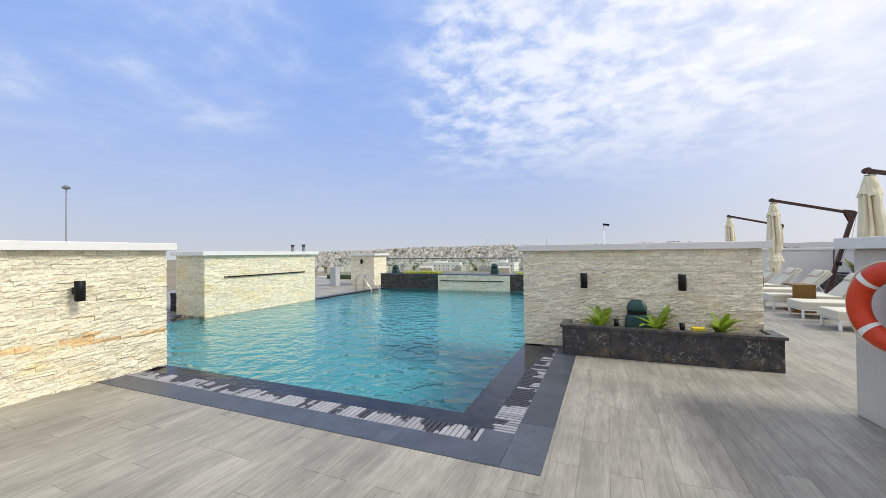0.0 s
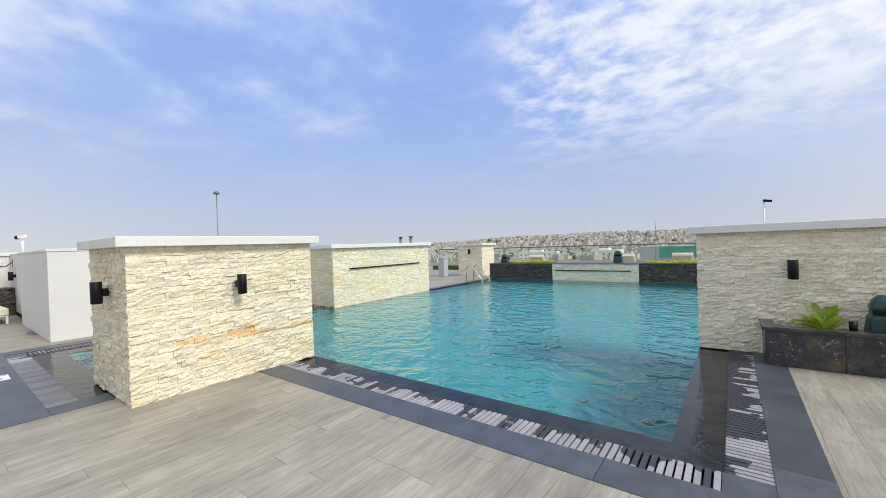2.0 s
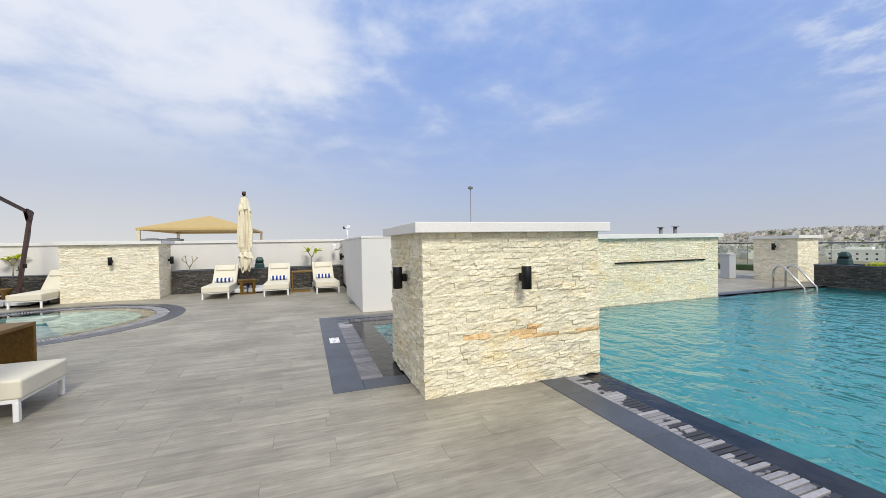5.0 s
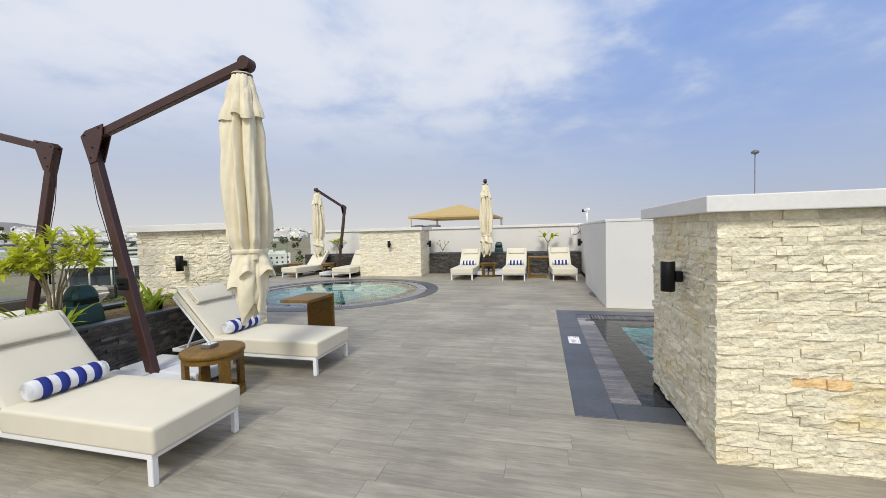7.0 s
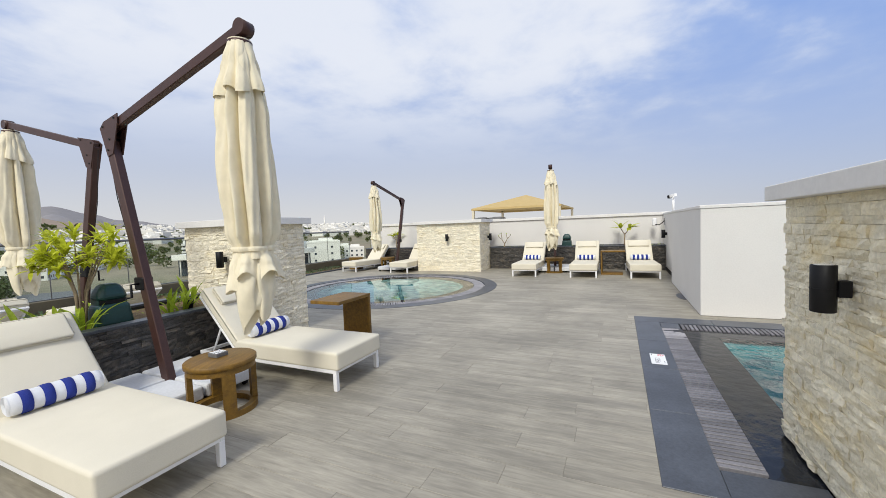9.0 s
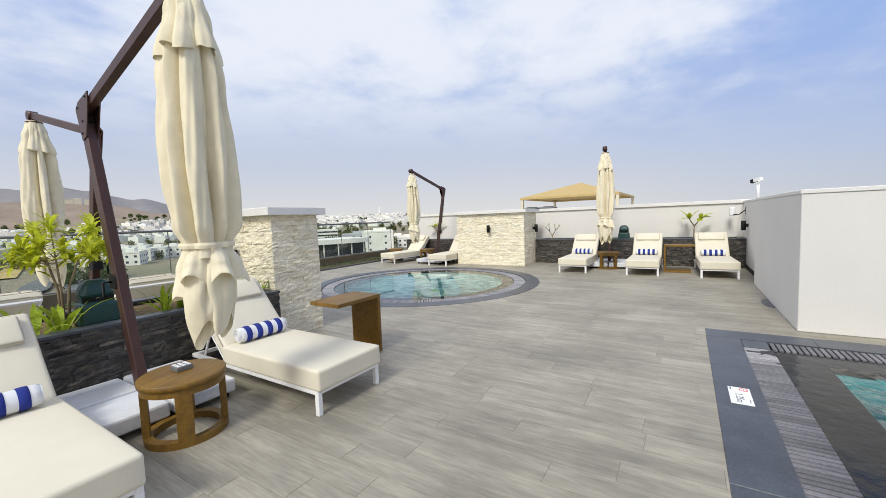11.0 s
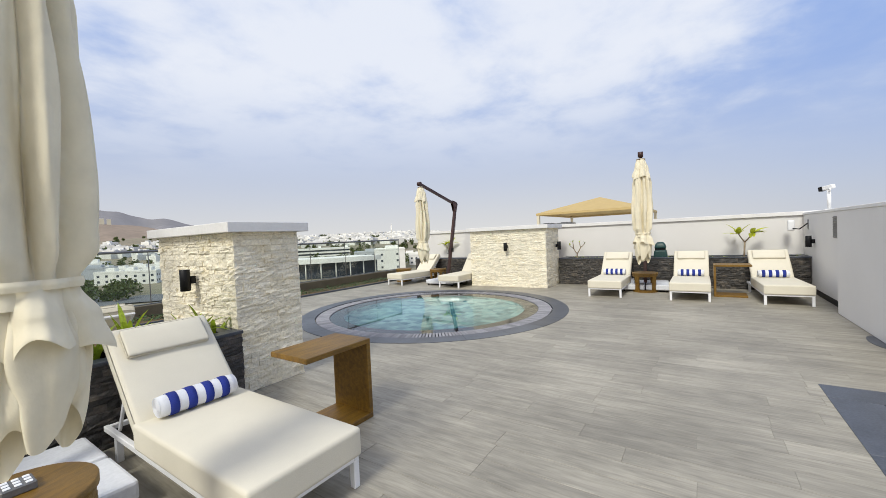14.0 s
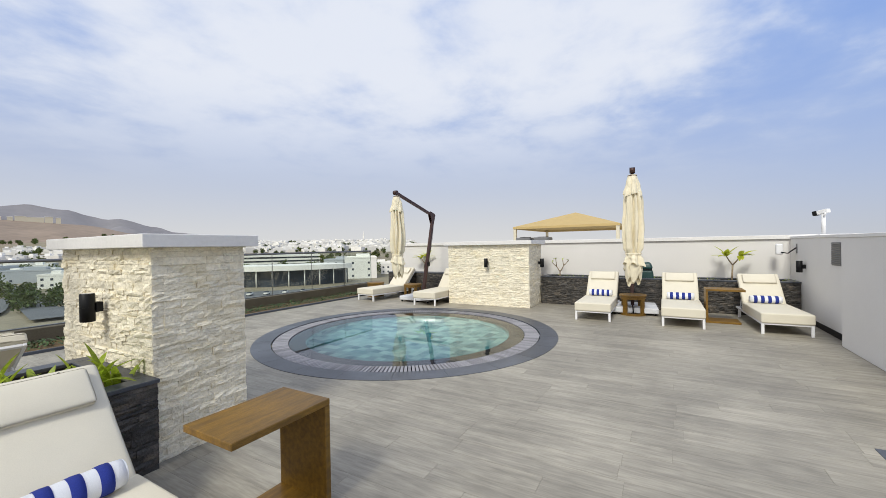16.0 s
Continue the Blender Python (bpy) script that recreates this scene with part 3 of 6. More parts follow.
# ---------------------------------------------------------------- stone walls
def stone_mesh(length, height, depth, rng, name="stone"):
    """One split-faced stone: back at y=0, rough face towards -y, from x=0."""
    nx, nz = max(2, round(length / 0.06)), 2
    bm = bmesh.new()
    tilt, lift = rng.uniform(-0.003, 0.003), rng.uniform(0, 0.004)
    grid = []
    for i in range(nx + 1):
        row = []
        for k in range(nz + 1):
            edge = i in (0, nx) or k in (0, nz)
            d = depth + lift + tilt * (k - 1) + rng.uniform(-0.006, 0.006) + (-0.002 if edge else 0.0015)
            row.append(bm.verts.new((length * i / nx, -d, height * k / nz)))
        grid.append(row)
    for i in range(nx):
        for k in range(nz):
            bm.faces.new((grid[i][k], grid[i + 1][k], grid[i + 1][k + 1], grid[i][k + 1]))
    rim = [grid[i][0] for i in range(nx + 1)] + [grid[nx][k] for k in range(1, nz + 1)] + [grid[i][nz] for i in range(nx - 1, -1, -1)] + [grid[0][k] for k in range(nz - 1, 0, -1)]
    back = [bm.verts.new((v.co.x, 0.0, v.co.z)) for v in rim]
    for i in range(len(rim)):
        j = (i + 1) % len(rim)
        bm.faces.new((rim[j], rim[i], back[i], back[j]))
    return bm


RING_TURN = 7.0
ROW = 0.046
LENGTHS = (0.08, 0.12, 0.17, 0.23, 0.32)
rng = random.Random(7)
STONES = {}
for L in LENGTHS:
    STONES[L] = []
    for k in range(5):
        bm = stone_mesh(L - 0.0013, ROW - 0.0011, 0.026, rng)
        me = bpy.data.meshes.new("stone")
        bm.to_mesh(me)
        bm.free()
        STONES[L].append(me)


def rows_of(width, height, rng, row=ROW):
    """Stones of a face as (x, z, length)."""
    n = round(height / row)
    cuts = [0.0]
    for r in range(n):
        cuts.append(cuts[-1] + rng.uniform(0.62, 1.38))
    for r in range(n):
        x = 0.0
        while x < width - 0.001:
            L = rng.choice(LENGTHS)
            if width - x - L < 0.09:
                L = width - x
            yield x, cuts[r] * height / cuts[-1], L, (cuts[r + 1] - cuts[r]) * height / cuts[-1]
            x += L


def clad_joined(face, width, height, parent, material, rng, label, row=ROW, depth=0.022, name="cladding"):
    """A clad face joined into one part: face is the pose whose x runs along the wall and whose -y looks out."""
    verts, faces = [], []
    for x, z, L, h in rows_of(width, height, rng, row):
        b = stone_mesh(L - 0.0013, h - 0.0011, depth * rng.uniform(0.75, 1.28), rng)
        b.verts.index_update()
        o = len(verts)
        verts += [face @ (v.co + Vector((x, 0, z))) for v in b.verts]
        faces += [[v.index + o for v in fc.verts] for fc in b.faces]
        b.free()
    me = bpy.data.meshes.new(name)
    me.from_pydata(verts, [], faces)
    me.materials.append(material)
    ob = new(name, me)
    ob.parent = parent
    return tagged(ob, label, kind="stuff")


def clad_pieces(face, width, height, parent, rng, ochre=(), pale=False):
    """A clad face whose stones are parts of their own, on shared meshes."""
    rest_v, rest_f = [], []
    for i, (x, z, L, h) in enumerate(rows_of(width, height, rng)):
        if i >= 300:
            b = stone_mesh(L - 0.0013, h - 0.0011, 0.026 * rng.uniform(0.75, 1.28), rng)
            b.verts.index_update()
            o = len(rest_v)
            rest_v += [face @ (v.co + Vector((x, 0, z))) for v in b.verts]
            rest_f += [[v.index + o for v in fc.verts] for fc in b.faces]
            b.free()
            continue
        near = min(LENGTHS, key=lambda q: abs(q - L))
        ob = new("stone", rng.choice(STONES[near]))
        if not ob.data.materials:
            ob.data.materials.append(STONE)
        ob.parent = parent
        ob.matrix_basis = face @ Matrix.Translation((x, 0, z)) @ Matrix.Diagonal((L / near, rng.uniform(0.75, 1.28), h / ROW, 1))
        if pale:
            ob.material_slots[0].link = "OBJECT"
            ob.material_slots[0].material = STONE_PALE
        if any(abs(x + L / 2 - a) < 0.11 and abs(z - c) < 0.03 for a, c in ochre):
            ob.material_slots[0].link = "OBJECT"
            ob.material_slots[0].material = OCHRE
    if rest_v:
        me = bpy.data.meshes.new("cladding")
        me.from_pydata(rest_v, [], rest_f)
        me.materials.append(STONE_GREY if pale else STONE_FAR)
        ob = new("cladding", me)
        ob.parent = parent
        tagged(ob, "rough split-face cladding stones", kind="stuff")


def stone_wall(name, label, x0, x1, y0, y1, top, faces, seed, material=STONE_FAR, near="", cap=0.10, over=0.09, ochre=(), z0=0.0):
    """A free-standing block clad in split stone, under a white capping. faces: the clad sides, of 'E W N S'."""
    rng = random.Random(seed)
    t = 0.024
    th = thing(name, pose(0, 0, 0), label, "wall", kind="structure")
    part("core", box(x0 + t, x1 - t, y0 + t, y1 - t, z0, top - cap), MORTAR, th)
    part("capping", box(x0 - over, x1 + over, y0 - over, y1 + over, top - cap, top, 0.006, 2), CAPW, th, "smooth white capping")
    h = top - cap - z0
    for side in faces:
        if side == "E":
            m, wdt = pose(x1 - t, y0, z0, 0, 0, 90), y1 - y0
        elif side == "W":
            m, wdt = pose(x0 + t, y1, z0, 0, 0, -90), y1 - y0
        elif side == "S":
            m, wdt = pose(x0, y0 + t, z0), x1 - x0
        else:
            m, wdt = pose(x1, y1 - t, z0, 0, 0, 180), x1 - x0
        if side in near:
            clad_pieces(m, wdt, h, th, rng, ochre if side == "E" else (), material is STONE_GREY)
        else:
            clad_joined(m, wdt, h, th, material, rng, "rough split-face cladding stones")
    return th


stone_wall("wall_pool_end", "cream split-stone wall block with white capping between the pools", -7.03, -5.63, 1.37, 3.43, 1.68, "ESN", 3, near="ES", ochre=((0.55, 0.52), (0.60, 0.52), (1.05, 0.52), (1.15, 0.56), (1.2, 0.45), (1.35, 0.45), (1.80, 0.46), (1.93, 1.28)))
stone_wall("wall_planter_back", "pale split-stone wall with white capping behind the marble planter", -1.28, 1.92, 6.43, 7.45, 1.62, "SW", 5, STONE_GREY, near="S")
stone_wall("wall_fountain", "cream split-stone fountain wall rising from the pool", -10.2, -9.125, 6.45, 10.35, 1.61, "ES", 8, z0=-0.07)
stone_wall("wall_far_pillar", "pale split-stone pillar with white capping beside the pool ladder", -11.45, -10.12, 15.5, 16.6, 1.53, "ES", 9, STONE_GREY)
stone_wall("wall_round_pool", "pale cream split-stone block with white capping beside the round pool", -16.75, -15.65, -6.05, -3.74, 1.71, "EN", 10, STONE_GREY)
stone_wall("wall_planter_pillar", "cream split-stone pillar with white capping at the planter's end", -8.33, -7.60, -5.85, -4.12, 1.72, "ENW", 12, STONE_GREY, near="EN")
ringp = thing("wall_ring_pillar", pose(2.05, 4.67, 0, 0, 0, RING_TURN), "smooth pale stone pillar with white capping that carries the lifebuoy", "wall", kind="structure")
part("core", box(0, 1.1, -2.6, 0, 0, 1.5, 0.02, 2), MARBLE_PALE, ringp, "pale veined stone facing")
part("capping", box(-0.09, 1.19, -2.69, 0.09, 1.5, 1.6, 0.006, 2), CAPW, ringp, "smooth white capping")
fw = tagged(part("water_slot", box(-9.14, -9.085, 6.98, 9.85, 0.935, 0.965, 0.004, 1), BLACK), "long black fountain outlet slot in the stone wall", "fountain")


# ---------------------------------------------------------------- painted walls
def painted(name, label, x0, x1, y0, y1, top, over=0.05, cap=0.10):
    th = thing(name, pose(0, 0, 0), label, "wall", kind="structure")
    part("wall", box(x0, x1, y0, y1, 0, top - cap, 0.006, 1), PAINT, th)
    part("capping", box(x0 - over, x1 + over, y0 - over, y1 + over, top - cap, top, 0.006, 1), CAPW, th, "white coping")
    return th


painted("wall_stair", "plain white painted roof stair block", -14.1, -10.62, 1.48, 6.3, 1.67, 0.012, 0.05)
painted("wall_stair_recess", "plain white painted wall with wall lamp and louvre", -17.4, -14.1, 1.62, 6.3, 1.68, 0.012, 0.05)
painted("wall_west", "long white painted parapet wall with pale coping", -17.75, -17.4, -9.2, 6.0, 1.715, 0.05, 0.09)
painted("wall_east", "long white painted parapet wall behind the sun loungers", 8.35, 8.7, -9.2, 26.0, 1.56, 0.05, 0.09)
painted("wall_north", "white painted parapet wall past the end of the glass railing", 4.05, 8.29, 20.21, 20.5, 1.56, 0.05, 0.09)
painted("wall_south", "white painted parapet wall closing the deck", -2.0, 8.35, -9.6, -9.25, 1.56, 0.05, 0.09)
tagged(part("skirting", box(-16.6, -14.115, 1.605, 1.62, 0, 0.10, 0.003, 1), BLACK), "dark skirting strip along the white wall", "baseboard", kind="structure")


# ---------------------------------------------------------------- sun loungers
def soft_box(x0, x1, y0, y1, z0, z1, r, puff=0.0):
    """A cushion: rounded, slightly crowned on top."""
    b = box(x0, x1, y0, y1, z0, z1)
    bmesh.ops.subdivide_edges(b, edges=b.edges[:], cuts=5, use_grid_fill=True)
    cx, cy, w, d = (x0 + x1) / 2, (y0 + y1) / 2, (x1 - x0) / 2, (y1 - y0) / 2
    for v in b.verts:
        u, t = 1 - ((v.co.x - cx) / w) ** 2, 1 - ((v.co.y - cy) / d) ** 2
        if v.co.z > (z0 + z1) / 2:
            v.co.z += puff * max(u, 0) * max(t, 0)
    hard = [e for e in b.edges if len(e.link_faces) == 2 and e.calc_face_angle(0) > 0.8]
    bmesh.ops.bevel(b, geom=hard, offset=r, segments=3, profile=0.5, affect="EDGES")
    for fc in b.faces:
        fc.smooth = True
    return b


LW, LL, HINGE = 0.69, 1.93, 1.33


def move(bm, m):
    for v in bm.verts:
        v.co = m @ v.co
    return bm


def make_lounger(m, label, back=47.0, length=0.80):
    """Foot end at the origin, head towards +y."""
    th = thing("sun_lounger", m, label, "sun lounger", "cream sun loungers on the deck")
    w = LW / 2
    fr = box(-w, -w + 0.035, 0, LL, 0.165, 0.205, 0.004, 1)
    box(w - 0.035, w, 0, LL, 0.165, 0.205, 0.004, 1, fr)
    for y in (0.0, 0.65, HINGE - 0.04, LL - 0.035):
        box(-w + 0.035, w - 0.035, y, y + 0.035, 0.167, 0.203, 0.004, 1, fr)
    part("frame", fr, WHITE_METAL, th, "white powder-coated frame")
    for sx in (-w, w - 0.042):
        for y in (0.0, LL - 0.25):
            part("leg", box(sx, sx + 0.042, y, y + 0.042, 0, 0.168, 0.004, 1), WHITE_METAL, th)
    part("seat_cushion", soft_box(-w - 0.008, w + 0.008, -0.025, HINGE, 0.196, 0.368, 0.022, 0.012), CUSHION, th, "thick cream seat cushion")
    tilt = pose(0, HINGE - 0.0, 0.235, back)
    bf = box(-w + 0.02, -w + 0.05, 0, length + 0.02, -0.04, -0.01, 0.004, 1)
    box(w - 0.05, w - 0.02, 0, length + 0.02, -0.04, -0.01, 0.004, 1, bf)
    box(-w + 0.05, w - 0.05, length - 0.02, length + 0.02, -0.04, -0.01, 0.004, 1, bf)
    box(-w + 0.05, w - 0.05, 0.3, 0.34, -0.04, -0.01, 0.004, 1, bf)
    part("back_frame", move(bf, tilt), WHITE_METAL, th, "white metal back frame")
    part("back_sling", move(box(-w + 0.05, w - 0.05, 0.04, length, -0.03, -0.006, 0.004, 1), tilt), CUSHION, th, "cream fabric back panel")
    part("back_cushion", move(soft_box(-w + 0.005, w - 0.005, 0.02, length + 0.03, -0.005, 0.115, 0.03, 0.012), tilt), CUSHION, th, "cream reclined back cushion")
    pil = part("head_cushion", move(soft_box(-w + 0.075, w - 0.075, length - 0.25, length - 0.02, 0.115, 0.165, 0.018, 0.012), tilt), CUSHION, th, "flat cream headrest cushion")
    for sx in (-0.16, 0.16):
        part("button", move(tube([(sx, length - 0.005, 0.12), (sx, length - 0.005, 0.126)], 0.009, 8), tilt), BLACK, pil)
    for sx in (-w + 0.05, w - 0.05):
        part("back_strut", beam((sx, HINGE + 0.44, 0.19), (sx, HINGE + 0.27, 0.50), 0.02, 0.02), WHITE_METAL, th)
    return th


def make_towel(m, label):
    """A rolled towel along x with blue stripes."""
    rng = random.Random(4)
    L, R = 0.49, 0.072
    th = tagged(part("rolled_towel", tube([(-L / 2 + L * i / 14, 0, 0) for i in range(15)], [R * (0.93 if i in (0, 14) else 1 + rng.uniform(-0.02, 0.02)) for i in range(15)], 24, flat=0.93), TOWEL_W, smooth=False), label, "towel", "rolled striped towels")
    th.matrix_basis = m
    step = L / 9
    for k in range(1, 9, 2):
        a = -L / 2 + step * k
        part("blue_stripe", tube([(a, 0, 0), (a + step * 0.5, 0, 0), (a + step, 0, 0)], [R + 0.003, R + 0.005, R + 0.003], 24, flat=0.93), TOWEL_B, th, "navy blue towel stripe")
    for s in (-1, 1):
        pts = [(s * (L / 2 + 0.002), (R * 0.95 - 0.0035 * k * 0.28) * math.cos(k * 0.5), (R * 0.9 - 0.0035 * k * 0.28) * math.sin(k * 0.5)) for k in range(52)]
        part("rolled_edge", tube(pts, 0.0035, 5), TOWEL_W, th)
    return th


# pose of each lounger: foot end's middle, and the turn of its head end
LOUNGERS = [(-5.005, -1.98, 180, True), (-6.84, -2.03, 180, True), (-14.62, -2.10, 90, True), (-14.60, -0.51, 90, True), (-14.60, 0.97, 93, True)]
first = make_lounger(pose(-5.005, -1.98, 0, 0, 0, 180), "cream cushioned white metal sun lounger, back raised")
TOWEL_AT = pose(0, HINGE - 0.10, 0.449)
first_towel = None
for i, (x, y, turn, towel) in enumerate(LOUNGERS):
    m = pose(x, y, 0, 0, 0, turn)
    if i:
        tagged(copy_thing(first, m), "cream cushioned white metal sun lounger, back raised")
    if towel:
        if first_towel is None:
            first_towel = make_towel(m @ TOWEL_AT, "rolled white towel with navy stripes on a lounger")
        else:
            copy_thing(first_towel, m @ TOWEL_AT)
for x, y, turn in ((-15.05, -8.58, 82), (-14.95, -6.43, 90), (3.88, 9.64, -90), (3.88, 11.1, -90), (3.82, 12.5, -90), (3.85, 14.4, -90), (3.8, 16.0, -90), (3.8, 17.6, -90), (-8.2, 19.0, 180), (-4.4, 19.1, 180), (-2.4, 19.0, 180)):
    copy_thing(first, pose(x, y, 0, 0, 0, turn))


low_back = make_lounger(pose(-7.12, -8.28, 0), "cream cushioned white metal sun lounger, back half lowered", 36.0)
for x, y in ((-5.6, -8.3), (-4.05, -8.28)):
    copy_thing(low_back, pose(x, y, 0))


# ---------------------------------------------------------------- cantilever umbrellas
def cloth(profile, seed, seg=160, n=64, hem=0.0, pleats=7):
    """Furled cloth: profile rows of (z, r, fold depth). Uneven pleats lap over one another round the axis, each with a hem of its own."""
    rng = random.Random(seed)
    ph = [rng.uniform(0, 6.28) for _ in range(6)]
    ends = [0.0]
    for _ in range(pleats):
        ends.append(ends[-1] + rng.uniform(0.55, 1.5))
    ends = [e / ends[-1] for e in ends]
    deep = [rng.uniform(0.65, 1.25) for _ in range(pleats)]
    drop = [rng.uniform(-1, 1) for _ in range(pleats)]
    bm = bmesh.new()
    zs = [p[0] for p in profile]
    rings = []
    for i in range(n + 1):
        z = zs[0] + (zs[-1] - zs[0]) * i / n
        j = max(k for k in range(len(zs) - 1) if (zs[k] - z) * (zs[0] - zs[-1]) >= -1e-9)
        t = (z - zs[j]) / (zs[j + 1] - zs[j])
        t = t * t * (3 - 2 * t)
        r = profile[j][1] * (1 - t) + profile[j + 1][1] * t
        f = profile[j][2] * (1 - t) + profile[j + 1][2] * t
        row = []
        for k in range(seg):
            a = 2 * math.pi * k / seg
            w = (k / seg + 0.018 * math.sin(1.9 * z + ph[0]) + 0.012 * math.sin(4.3 * z + 2 * a + ph[1])) % 1.0
            q = max(m for m in range(pleats) if ends[m] <= w)
            u = (w - ends[q]) / (ends[q + 1] - ends[q])
            lap = math.sin(math.pi * (u ** 0.66 if u < 0.999 else 1.0))
            ridge = lap * deep[q] - 0.5
            soft = 0.22 * math.sin(3 * a + ph[2] + 2.6 * z) + 0.10 * math.sin(11 * a + ph[3] + 5.0 * z) + 0.05 * math.sin(23 * a + ph[4] - 7.0 * z)
            rr = r + f * (1.6 * ridge + soft)
            fall = hem * drop[q] * lap ** 0.4 * (i / n) ** 1.5 + hem * 0.25 * math.sin(7 * a + ph[5]) * (i / n) ** 4
            row.append(bm.verts.new((rr * math.cos(a), rr * math.sin(a), z + fall)))
        rings.append(row)
    for p, q in zip(rings, rings[1:]):
        for k in range(seg):
            bm.faces.new((p[k], p[(k + 1) % seg], q[(k + 1) % seg], q[k])).smooth = True
    return bm


def lobe(turn, z_top, z_low, out, wide, seed, seg=40, n=26):
    """One corner of the canopy hanging below the strap: an open pocket of cloth with a slanting, pointed hem."""
    rng = random.Random(seed)
    ph, tip = [rng.uniform(0, 6.28) for _ in range(3)], rng.uniform(0, 6.28)
    bm = bmesh.new()
    rows = []
    for i in range(n + 1):
        t = i / n
        reach = out * (0.70 + 0.45 * math.sin(math.pi * min(1, t * 0.75 + 0.08)))
        a_r = wide * (0.060 + 0.034 * math.sin(math.pi * (t * 0.75 + 0.05)) - 0.022 * t ** 3)
        b_r = wide * (0.034 + 0.020 * math.sin(math.pi * (t * 0.8 + 0.1)) - 0.010 * t ** 3)
        row = []
        for k in range(seg):
            q = 2 * math.pi * k / seg
            fold = 0.82 + 0.40 * abs(math.sin(1.0 * q + ph[0] + 0.8 * t)) ** 0.8 + 0.06 * math.sin(5 * q + ph[1] - 2.0 * t) + 0.08 * math.sin(11 * t + 3 * q + ph[2])
            x, y = reach + b_r * fold * math.cos(q), a_r * fold * math.sin(q)
            z = z_top + (z_low + 0.10 - z_top) * t - 0.10 * math.cos(q - tip) * t ** 3
            c, d = math.cos(radians(turn)), math.sin(radians(turn))
            row.append(bm.verts.new((x * c - y * d, x * d + y * c, z)))
        rows.append(row)
    for p, q in zip(rows, rows[1:]):
        for k in range(seg):
            bm.faces.new((p[k], p[(k + 1) % seg], q[(k + 1) % seg], q[k])).smooth = True
    return bm


HUB_Y, HUB_Z, ELBOW_Y, ELBOW_Z = 1.22, 3.01, -0.66, 2.55


def make_umbrella(m, label):
    """Mast foot at the origin, the furled canopy hangs towards +y."""
    th = thing("cantilever_umbrella", m, label, "umbrella", "furled cantilever umbrellas")
    for sx in (-0.5, 0.01):
        for sy in (-0.34, 0.17):
            part("base_weight", box(sx, sx + 0.485, sy - 0.15, sy + 0.335, 0.05, 0.17, 0.02, 2), CONCRETE_W, th, "white concrete base weight")
    part("base_plate", box(-0.5, 0.5, -0.05, 0.05, 0.012, 0.05, 0.004, 1), BLACK, th)
    part("base_plate", box(-0.05, 0.05, -0.5, 0.5, 0.0, 0.048, 0.004, 1), BLACK, th)
    for sx, sy in ((-0.44, -0.44), (0.44, -0.44), (-0.44, 0.44), (0.44, 0.44)):
        part("castor", tube([(sx - 0.015, sy, 0.03), (sx + 0.015, sy, 0.03)], 0.03, 14), BLACK, th)
    part("mast", beam((0, 0.02, 0.05), (0, ELBOW_Y, ELBOW_Z), 0.075, 0.105, (0, 1, 0.1), 0.006), BRONZE, th, "dark bronze leaning mast")
    part("arm", beam((0, ELBOW_Y - 0.03, ELBOW_Z - 0.01), (0, HUB_Y + 0.04, HUB_Z + 0.045), 0.06, 0.085, (0, 0, 1), 0.006), BRONZE, th, "dark bronze upper arm")
    br = bmesh.new()
    for sx in (-0.045, 0.036):
        side = [(ELBOW_Y - 0.07, ELBOW_Z + 0.02), (ELBOW_Y + 0.0, ELBOW_Z + 0.075), (ELBOW_Y + 0.24, ELBOW_Z + 0.125), (ELBOW_Y + 0.23, ELBOW_Z + 0.04), (ELBOW_Y + 0.12, ELBOW_Z - 0.24), (ELBOW_Y + 0.03, ELBOW_Z - 0.26)]
        lo = [br.verts.new((sx, y, z)) for y, z in side]
        hi = [br.verts.new((sx + 0.009, y, z)) for y, z in side]
        br.faces.new(lo)
        br.faces.new(hi[::-1])
        for i in range(len(side)):
            br.faces.new((lo[i], lo[(i + 1) % 6], hi[(i + 1) % 6], hi[i]))
    elbow = part("elbow_bracket", br, BRONZE, th, "riveted bronze elbow plates")
    for y, z in ((-0.02, 0.03), (0.18, 0.09), (0.05, -0.2), (0.08, -0.1)):
        part("bolt", tube([(-0.052, ELBOW_Y + y, ELBOW_Z + z), (0.052, ELBOW_Y + y, ELBOW_Z + z)], 0.010, 8), BLACK, elbow)
    part("hub", move(tube([(-0.05, 0, 0.0), (0.05, 0, 0.0)], 0.06, 18), pose(0, HUB_Y + 0.05, HUB_Z + 0.045)), BRONZE, th, "rounded bronze arm end")
    part("hub_cap", move(revolve([(0.085, -0.03), (0.09, 0.0), (0.03, 0.025), (0.025, 0.06)], 20), pose(0, HUB_Y, HUB_Z - 0.05)), BRONZE, th)
    crank = part("crank_box", box(-0.05, 0.05, -0.36, -0.22, 1.0, 1.12, 0.01, 1), BLACK, th, "black crank housing")
    part("crank_handle", tube([(0.05, -0.29, 1.06), (0.11, -0.29, 1.06), (0.11, -0.29, 0.94), (0.16, -0.29, 0.94)], 0.011, 8), BLACK, crank)
    part("cord", tube([(0.0, ELBOW_Y - 0.06, ELBOW_Z - 0.05), (0.0, -0.62, 1.9), (0.0, -0.44, 1.35), (0.0, -0.33, 1.12)], 0.004, 6), BLACK, th)
    ax = pose(0, HUB_Y, 0)
    can = part("canopy", move(cloth([(2.96, 0.08, 0.0), (2.75, 0.108, 0.035), (2.4, 0.122, 0.075), (1.8, 0.142, 0.088), (1.5, 0.132, 0.072), (1.38, 0.115, 0.030), (1.30, 0.125, 0.025)], 3), ax), CANVAS, th, "furled cream canvas canopy")
